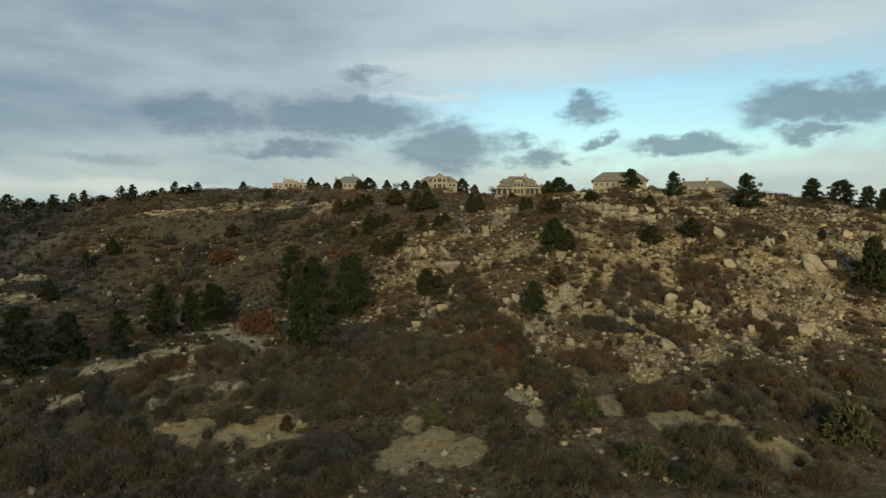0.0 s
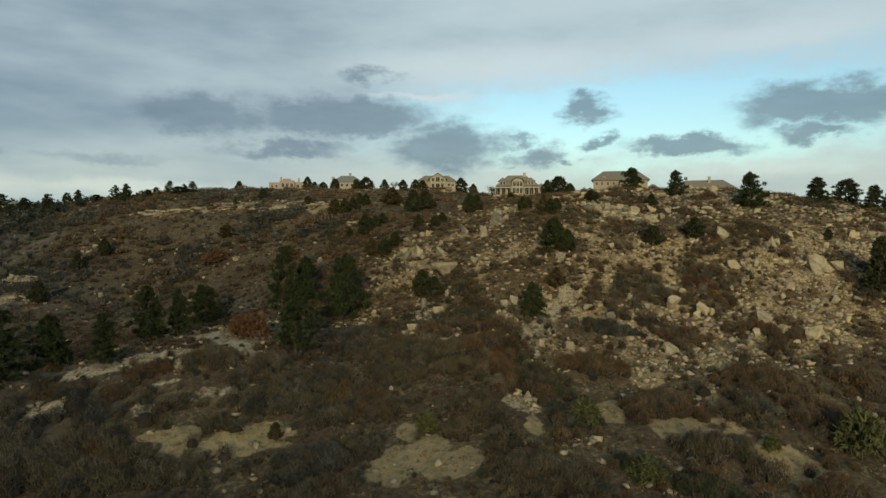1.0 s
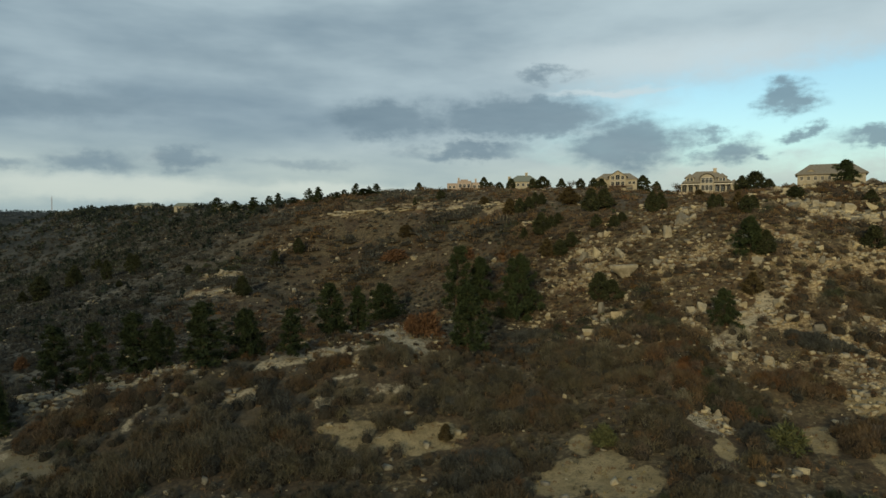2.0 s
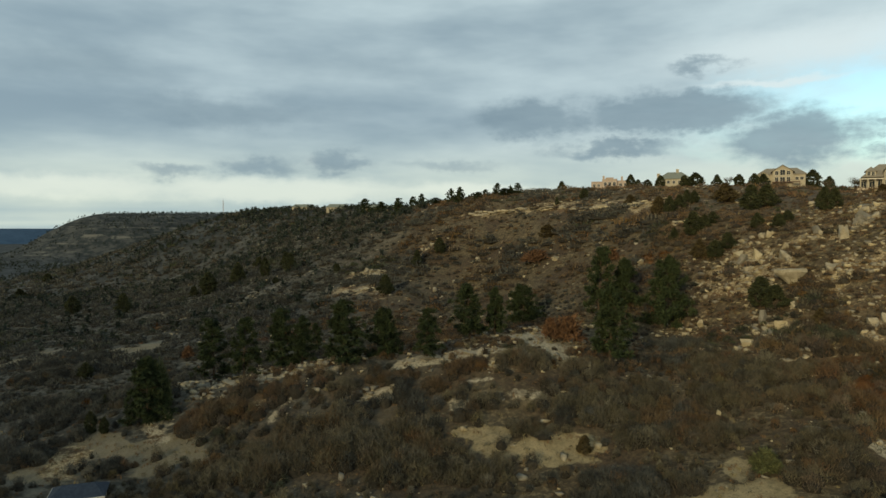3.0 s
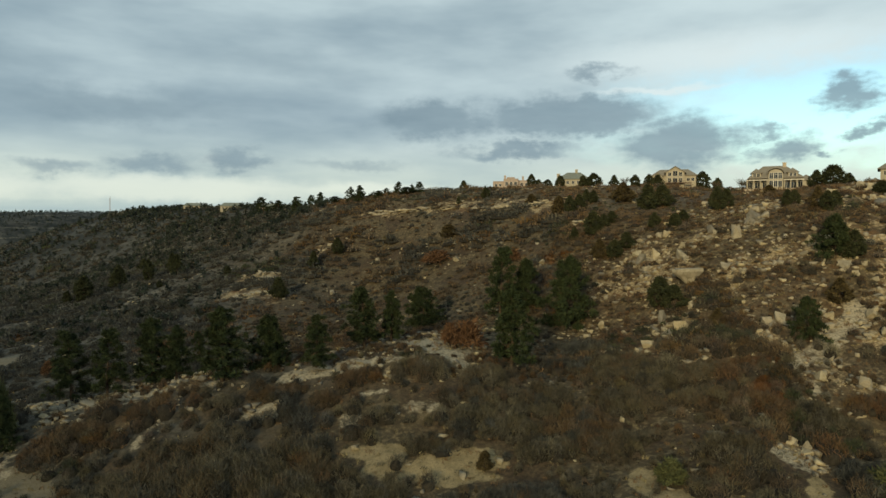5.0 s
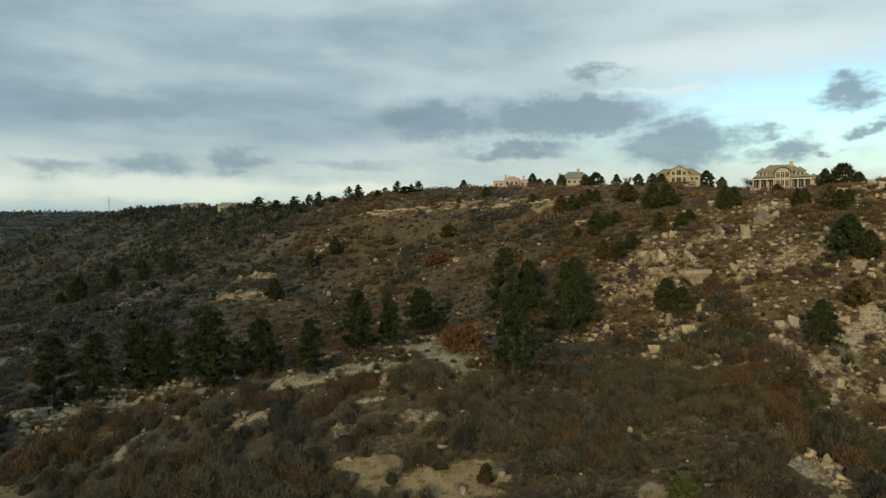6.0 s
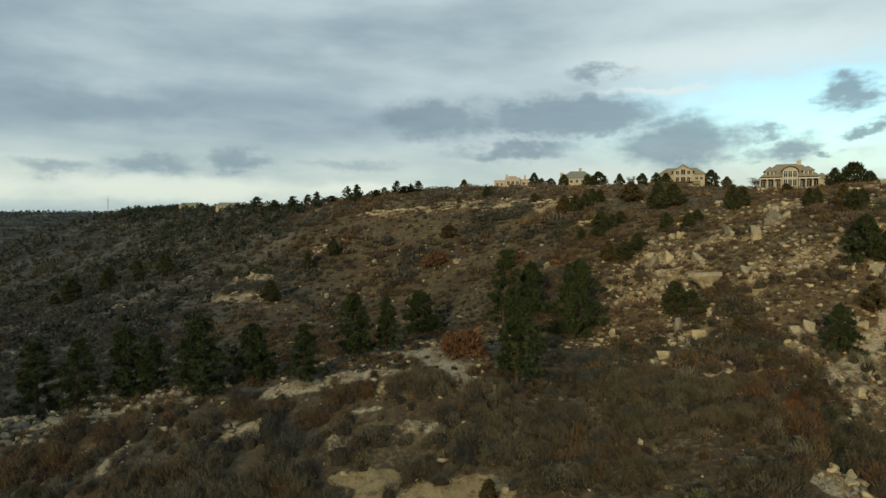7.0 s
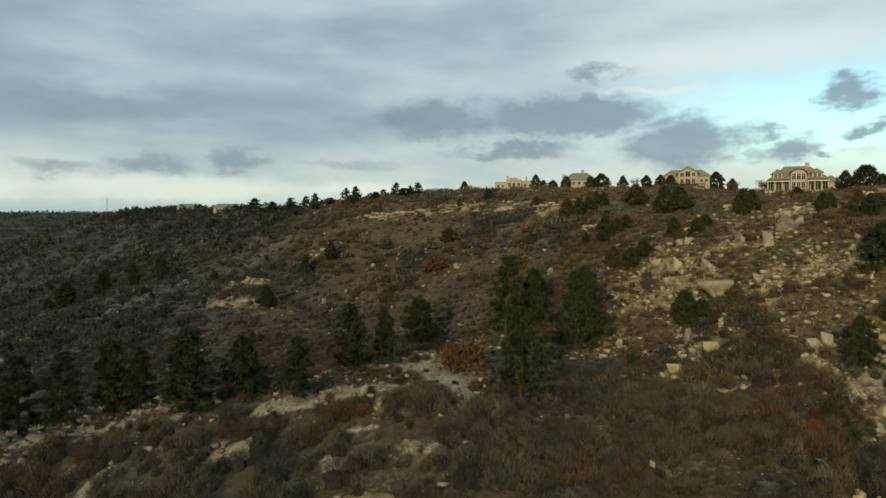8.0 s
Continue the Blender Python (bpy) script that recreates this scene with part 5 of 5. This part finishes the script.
def box(bm, x0, x1, y0, y1, z0, z1):
    v = [bm.verts.new(p) for p in ((x0, y0, z0), (x1, y0, z0), (x1, y1, z0), (x0, y1, z0), (x0, y0, z1), (x1, y0, z1), (x1, y1, z1), (x0, y1, z1))]
    for f in ((3, 2, 1, 0), (4, 5, 6, 7), (0, 1, 5, 4), (1, 2, 6, 5), (2, 3, 7, 6), (3, 0, 4, 7)):
        bm.faces.new([v[i] for i in f])


def block(name, parent, mat, *sizes, label="", round_by=0.0):
    bm = bmesh.new()
    for s in sizes:
        box(bm, *s)
    if round_by:
        bmesh.ops.bevel(bm, geom=bm.edges[:], offset=round_by, segments=1, affect="EDGES")
    return part(name, bm, mat, parent, label)


def roof(parent, mat, x0, x1, y0, y1, z, rise, hip=1.0, along="x", over=.7, thick=.28, label=""):
    """A hipped (hip 1) or gabled (hip 0) roof with eaves, its ridge along x or y."""
    x0, x1, y0, y1 = x0 - over, x1 + over, y0 - over, y1 + over
    bm = bmesh.new()
    cx, cy = (x0 + x1) / 2, (y0 + y1) / 2
    run = min(x1 - x0, y1 - y0) / 2 * .96 * hip if hip else over * .1
    ends = [(x0 + run, cy), (x1 - run, cy)] if along == "x" else [(cx, y0 + run), (cx, y1 - run)]
    e = [bm.verts.new((x, y, z)) for x, y in ((x0, y0), (x1, y0), (x1, y1), (x0, y1))]
    b = [bm.verts.new((x, y, z - thick)) for x, y in ((x0, y0), (x1, y0), (x1, y1), (x0, y1))]
    r = [bm.verts.new((x, y, z + rise)) for x, y in ends]
    if along == "x":
        tops = ((e[0], e[1], r[1], r[0]), (e[1], e[2], r[1]), (e[2], e[3], r[0], r[1]), (e[3], e[0], r[0]))
    else:
        tops = ((e[0], e[1], r[0]), (e[1], e[2], r[1], r[0]), (e[2], e[3], r[1]), (e[3], e[0], r[0], r[1]))
    for f in tops:
        bm.faces.new(f)
    for k in range(4):
        bm.faces.new((b[k], b[(k + 1) % 4], e[(k + 1) % 4], e[k]))
    bm.faces.new(b[::-1])
    return part("roof", bm, mat, parent, label)


def window(parent, x, z, w, h, y, arched=False):
    """A window let into a front wall at depth y: frame, bars and a dark pane."""
    frame_t = .14
    bm = bmesh.new()
    for s in ((x - w / 2 - frame_t, x + w / 2 + frame_t, z - h / 2 - frame_t, z - h / 2), (x - w / 2 - frame_t, x + w / 2 + frame_t, z + h / 2, z + h / 2 + frame_t),
              (x - w / 2 - frame_t, x - w / 2, z - h / 2, z + h / 2), (x + w / 2, x + w / 2 + frame_t, z - h / 2, z + h / 2), (x - .04, x + .04, z - h / 2, z + h / 2)):
        box(bm, s[0], s[1], y - .10, y + .05, s[2], s[3])
    if arched:
        box(bm, x - w / 2, x + w / 2, y - .10, y + .05, z + h * .18, z + h * .18 + .09)
    ob = part("window", bm, TRIM, parent, "pale framed window")
    bm = bmesh.new()
    box(bm, x - w / 2, x + w / 2, y - .045, y - .02, z - h / 2, z + h / 2)
    part("pane", bm, GLASS, ob)
    return ob


def chimney(parent, x, y, z0, z1, mat, w=1.1):
    ob = block("chimney", parent, mat, (x - w / 2, x + w / 2, y - w / 2, y + w / 2, z0, z1))
    block("cap", ob, TRIM, (x - w * .62, x + w * .62, y - w * .62, y + w * .62, z1, z1 + .22))


def deck(parent, x0, x1, y0, y1, z, ground, posts=4):
    d = block("deck", parent, TIMBER, (x0, x1, y0, y1, z - .3, z), label="dark timber deck")
    for k in range(posts):
        x = x0 + .2 + (x1 - x0 - .4) * k / (posts - 1)
        block("post", d, TIMBER, (x - .14, x + .14, y0 + .05, y0 + .33, ground, z - .3))
    bars = [(x0, x1, y0, y0 + .07, z + .95, z + 1.05), (x0, x1, y0, y0 + .06, z + .12, z + .18)]
    bars += [(x0 + (x1 - x0) * k / 24, x0 + (x1 - x0) * k / 24 + .05, y0 + .01, y0 + .06, z, z + .95) for k in range(25)]
    block("railing", d, TIMBER, *bars)


def gable_front(parent, mat, x0, x1, y, z0, z_eave, rise, depth, arch=False, name="bay"):
    """A wall with a pointed (or round) top that stands forward of the house."""
    bm = bmesh.new()
    cx, half = (x0 + x1) / 2, (x1 - x0) / 2
    if arch:
        top = [(cx + half * math.cos(a), z_eave + rise * math.sin(a)) for a in np.linspace(0, math.pi, 11)]
    else:
        top = [(x1, z_eave), (cx, z_eave + rise), (x0, z_eave)]
    outline = [(x0, z0), (x1, z0)] + top
    a = [bm.verts.new((x, y, z)) for x, z in outline]
    b = [bm.verts.new((x, y + depth, z)) for x, z in outline]
    bm.faces.new(a)
    bm.faces.new(b[::-1])
    for k in range(len(outline)):
        bm.faces.new((a[(k + 1) % len(a)], a[k], b[k], b[(k + 1) % len(a)]))
    return part(name, bm, mat, parent)


def gable_cap(parent, mat, x0, x1, y, z_eave, rise, depth, arch=False, over=.45):
    """The strip of roof over a gable front."""
    bm = bmesh.new()
    cx, half = (x0 + x1) / 2, (x1 - x0) / 2 + over
    slope = rise / ((x1 - x0) / 2) * over
    if arch:
        line = [(cx + half * math.cos(a), z_eave + (rise + .3) * math.sin(a)) for a in np.linspace(0, math.pi, 11)]
    else:
        line = [(x1 + over, z_eave - slope), (cx, z_eave + rise + .08), (x0 - over, z_eave - slope)]
    rings = [[bm.verts.new((x, yy, z + dz)) for x, z in line] for yy, dz in ((y - over, .06), (y + depth, .06), (y + depth, .30), (y - over, .30))]
    for k in range(4):
        p, q = rings[k], rings[(k + 1) % 4]
        for i in range(len(line) - 1):
            bm.faces.new((p[i], p[i + 1], q[i + 1], q[i]))
    bmesh.ops.recalc_face_normals(bm, faces=bm.faces[:])
    return part("gable_roof", bm, mat, parent)


def site(name, x, y, turn, label, sink=0.0, z=None):
    ob = new(name)
    ob.matrix_world = pose(x, y, (float(height(x, y)) if z is None else z) - sink, 0, 0, turn)
    return tagged(ob, label, "house", "houses along the ridge")


def great_house():
    """Hipped two-storey house with a round-headed centre bay, dormers and columned porches."""
    h = site("house", 147, 305, -22, "large cream house with hipped roof, arched bay and porches", z=17.6)
    block("wall", h, STUCCO, (-10.4, 10.4, 0, 13, -2.5, 4.0))
    roof(h, SHINGLE, -10.4, 10.4, -1.4, 13, 4.0, 5.6, hip=.86)
    gable_front(h, STUCCO, -2.9, 2.9, -2.4, -2.5, 5.4, 2.2, 6, arch=True)
    gable_cap(h, SHINGLE, -2.9, 2.9, -2.4, 5.4, 2.2, 7, arch=True)
    for x in (-1.75, 0, 1.75):
        window(h, x, 1.2, 1.45, 2.6, -2.4)
        window(h, x, 4.7, 1.45, 2.5, -2.4, True)
    for x, w in ((-7.6, 3.6), (6.8, 3.8)):
        dormer = block("dormer", h, STUCCO, (x - w / 2, x + w / 2, -1.3, 4.5, 3.6, 6.3))
        roof(dormer, SHINGLE, x - w / 2, x + w / 2, -1.3, 5.5, 6.3, 2.0, hip=1.0, along="y", over=.55, thick=.2)
        window(h, x - .75, 5.2, 1.1, 1.5, -1.3)
        window(h, x + .75, 5.2, 1.1, 1.5, -1.3)
    chimney(h, 4.0, 5.5, 6.0, 10.8, STONE_WALL, 1.4)
    for x0, x1 in ((-11.8, -3.0), (3.0, 11.0)):
        p = block("porch", h, TRIM, (x0, x1, -3.6, 0, 2.7, 3.1), label="flat porch roof on square columns")
        for k in range(4):
            x = x0 + .4 + (x1 - x0 - .8) * k / 3
            block("column", p, STUCCO, (x - .27, x + .27, -3.5, -2.96, -2.5, 2.7))
        # wide windows: their dark glass also stands for the shade under the porch
        for k in range(3):
            window(h, x0 + 1.6 + (x1 - x0 - 2.6) * k / 2, .7, 2.0, 2.6, 0)
    block("terrace", h, STONE_WALL, (-12.6, 12.2, -4.6, 0, -3.4, -1.0), label="stone-faced terrace wall")
    wing = block("wing", h, STUCCO, (10.4, 15.5, 4, 12, -2.5, 3.0))
    roof(wing, SHINGLE, 10.0, 15.5, 4, 12, 3.0, 2.6, hip=1.0, along="y")


def gabled_house():
    """Cream house with a broad pointed window front."""
    h = site("house", 127, 376, -19, "cream house with broad gabled window front among junipers", z=24.0)
    block("wall", h, STUCCO, (-12, 11, 2, 13, -3, 4.2))
    roof(h, SHINGLE, -12, 11, 2, 13, 4.2, 3.6, hip=.8)
    gable_front(h, STUCCO, -4.6, 5.0, -1.6, -3, 5.6, 3.0, 9)
    gable_cap(h, SHINGLE, -4.6, 5.0, -1.6, 5.6, 3.0, 9, over=.9)
    for x, w, z, hh in ((-2.6, 1.6, 4.6, 2.0), (.2, 2.3, 4.9, 2.8), (3.0, 1.6, 4.6, 2.0), (-2.6, 1.6, 1.2, 2.4), (.2, 2.3, 1.2, 2.4), (3.0, 1.6, 1.2, 2.4)):
        window(h, x, z, w, hh, -1.6)
    for x in (-10, -7.4, 7, 9.3):
        window(h, x, 1.8, 1.5, 1.6, 2)
    gable_front(h, STUCCO, -11.4, -6.4, .8, -3, 3.6, 1.8, 5)
    gable_cap(h, SHINGLE, -11.4, -6.4, .8, 3.6, 1.8, 6)
    deck(h, -4.8, 8.5, -4.6, -1.6, -.2, -4.2, 5)


def chimney_house():
    h = site("house", 80, 421, -11, "cream house with grey green hipped roof and chimneys", z=26.0)
    block("wall", h, STUCCO, (-8.5, 9.5, 0, 11, -3, 3.4))
    roof(h, GREEN_SHINGLE, -8.5, 9.5, 0, 11, 3.4, 4.2, hip=.95)
    chimney(h, -8.8, 4.0, -3, 6.6, STUCCO, 1.7)
    chimney(h, 2.2, 5.5, 5.5, 9.2, STUCCO, 1.6)
    for x in (-6.0, -3.0, 0.2, 3.4, 6.6):
        window(h, x, 1.2, 1.5, 1.8, 0)
    block("buttress", h, STUCCO, (-7.6, -6.6, -1.4, 0, -4, 1.2))


def flat_roofed_house():
    """Stepped pinkish house with parapets and a timber deck."""
    h = site("house", 45, 446, -7, "pinkish flat-roofed stucco house with stepped parapets", z=26.0)
    for s in ((-12, -5, 1.5, 10, -3, 3.4), (-5, 4.5, 0, 11, -3, 4.9), (4.5, 12, 2.5, 10, -3, 4.0), (-3, 2, 5, 10, 4.5, 6.2)):
        block("wall", h, PINK_STUCCO, s, round_by=.12)
        block("parapet", h, PINK_STUCCO, (s[0] - .1, s[1] + .1, s[2] - .1, s[2] + .25, s[5], s[5] + .35))
    chimney(h, -4.2, 4, 4.5, 7.4, PINK_STUCCO, 1.2)
    chimney(h, 7.4, 5, 3.8, 6.9, PINK_STUCCO, 1.2)
    for x, z, w, hh, y in ((-10, 1.2, 1.4, 1.6, 1.5), (-7.3, 1.2, 1.4, 1.6, 1.5), (-3, 1.9, 1.7, 2.4, 0), (-.2, 1.9, 1.7, 2.4, 0), (2.7, 1.9, 1.7, 2.4, 0), (6.6, 1.6, 1.7, 1.8, 2.5), (9.8, 1.6, 1.7, 1.8, 2.5)):
        window(h, x, z, w, hh, y)
    deck(h, -2.5, 8.0, -3.2, 0, .2, -4.0, 4)


def long_roofed_house():
    h = site("house", 181, 262, -33, "long two-storey cream house under a wide hipped roof", z=14.4)
    block("wall", h, STUCCO, (-13, 12, 0, 14, -3, 8.2))
    roof(h, SHINGLE, -13, 12, 0, 14, 8.2, 4.6, hip=.72, over=1.0)
    for k in range(8):
        window(h, -11.4 + k * 2.6, 6.4, .9, 1.6, 0)
    for k in range(6):
        window(h, -10.6 + k * 3.4, 2.2, 1.5, 1.9, 0)
    low = block("wing", h, STUCCO, (12, 18, 3, 12, -3, 3.6))
    roof(low, SHINGLE, 11.4, 18, 3, 12, 3.6, 2.6, hip=.9)
    low = block("wing", h, STUCCO, (-17, -13, 3, 11, -3, 3.0))
    roof(low, SHINGLE, -17, -12.4, 3, 11, 3.0, 2.0, hip=.9, along="y")
    gable_front(h, STUCCO, -9.2, -6.6, .9, 8.0, 9.3, .9, 3, name="dormer")
    gable_cap(h, SHINGLE, -9.2, -6.6, .9, 9.3, .9, 3.5)


def low_house():
    h = site("house", 226, 257, -39, "low house with broad brown hipped roof behind the crest", z=13.6)
    block("wall", h, STUCCO, (-15, 13, 0, 13, -3, 5.4))
    roof(h, SHINGLE, -15, 13, 0, 13, 5.4, 4.4, hip=.85, over=1.0)
    chimney(h, 1.5, 4.5, 6.5, 11.2, STONE_WALL, 1.3)
    for k in range(7):
        window(h, -12.6 + k * 3.7, 3.2, 1.6, 1.7, 0)


def far_houses():
    for x, y, turn, w in ((-212, 690, 16, 24), (-165, 650, 14, 18), (-140, 628, 12, 14), (-300, 820, 18, 22)):
        h = site("house", x, y, turn, "distant low house with grey roof among dark trees", sink=.5)
        block("wall", h, STUCCO, (-w / 2, w / 2, 0, 10, -2, 4.2))
        roof(h, GREEN_SHINGLE, -w / 2, w / 2, 0, 10, 4.2, 3.4, hip=.8)
        for k in range(4):
            window(h, -w / 2 + w * (k + .5) / 4, 2.2, 1.6, 1.5, 0)


def small_building():
    """A shed below the camera, dark roof and pale fascia."""
    h = new("shed")
    h.matrix_world = pose(-82.5, 104.5, float(height(-82.5, 104.5)) - .3, 0, 0, 28)
    tagged(h, "small shed with dark blue grey roof and pale fascia", "shed")
    block("wall", h, STUCCO, (-4.2, 4.2, -3.2, 3.2, -.6, 2.6))
    roof(h, SLATE_ROOF, -4.2, 4.2, -3.2, 3.2, 2.7, 1.5, hip=.6, over=.5)
    block("fascia", h, TRIM, (-4.78, -4.70, -3.7, 3.7, 2.38, 2.72), (-4.7, 4.7, 3.70, 3.78, 2.38, 2.72), (-4.7, 4.7, -3.78, -3.70, 2.38, 2.72))
    block("door", h, TIMBER, (-.6, .6, -3.27, -3.2, -.3, 1.9))


def mast():
    """A lattice mast on the table mountain."""
    x, y = -1101, 2245
    z = float(height(x, y))
    ob = new("radio_mast")
    ob.matrix_world = pose(x, y, z - 2)
    tagged(ob, "tall thin steel lattice radio mast on the far mesa", "mast")
    bm = bmesh.new()
    for sx, sy in ((-1, -1), (1, -1), (0, 1)):
        box(bm, sx - .35, sx + .35, sy - .35, sy + .35, 0, 50)
    part("legs", bm, STEEL, ob)
    for k in range(8):
        bm = bmesh.new()
        box(bm, -1.2, 1.2, -1.2, 1.2, k * 6 + 3, k * 6 + 3.5)
        part("brace", bm, STEEL, ob)
    block("antenna", ob, STEEL, (-.3, .3, -.3, .3, 50, 57))


for build in (great_house, gabled_house, chimney_house, flat_roofed_house, long_roofed_house, low_house, far_houses, small_building, mast):
    build()
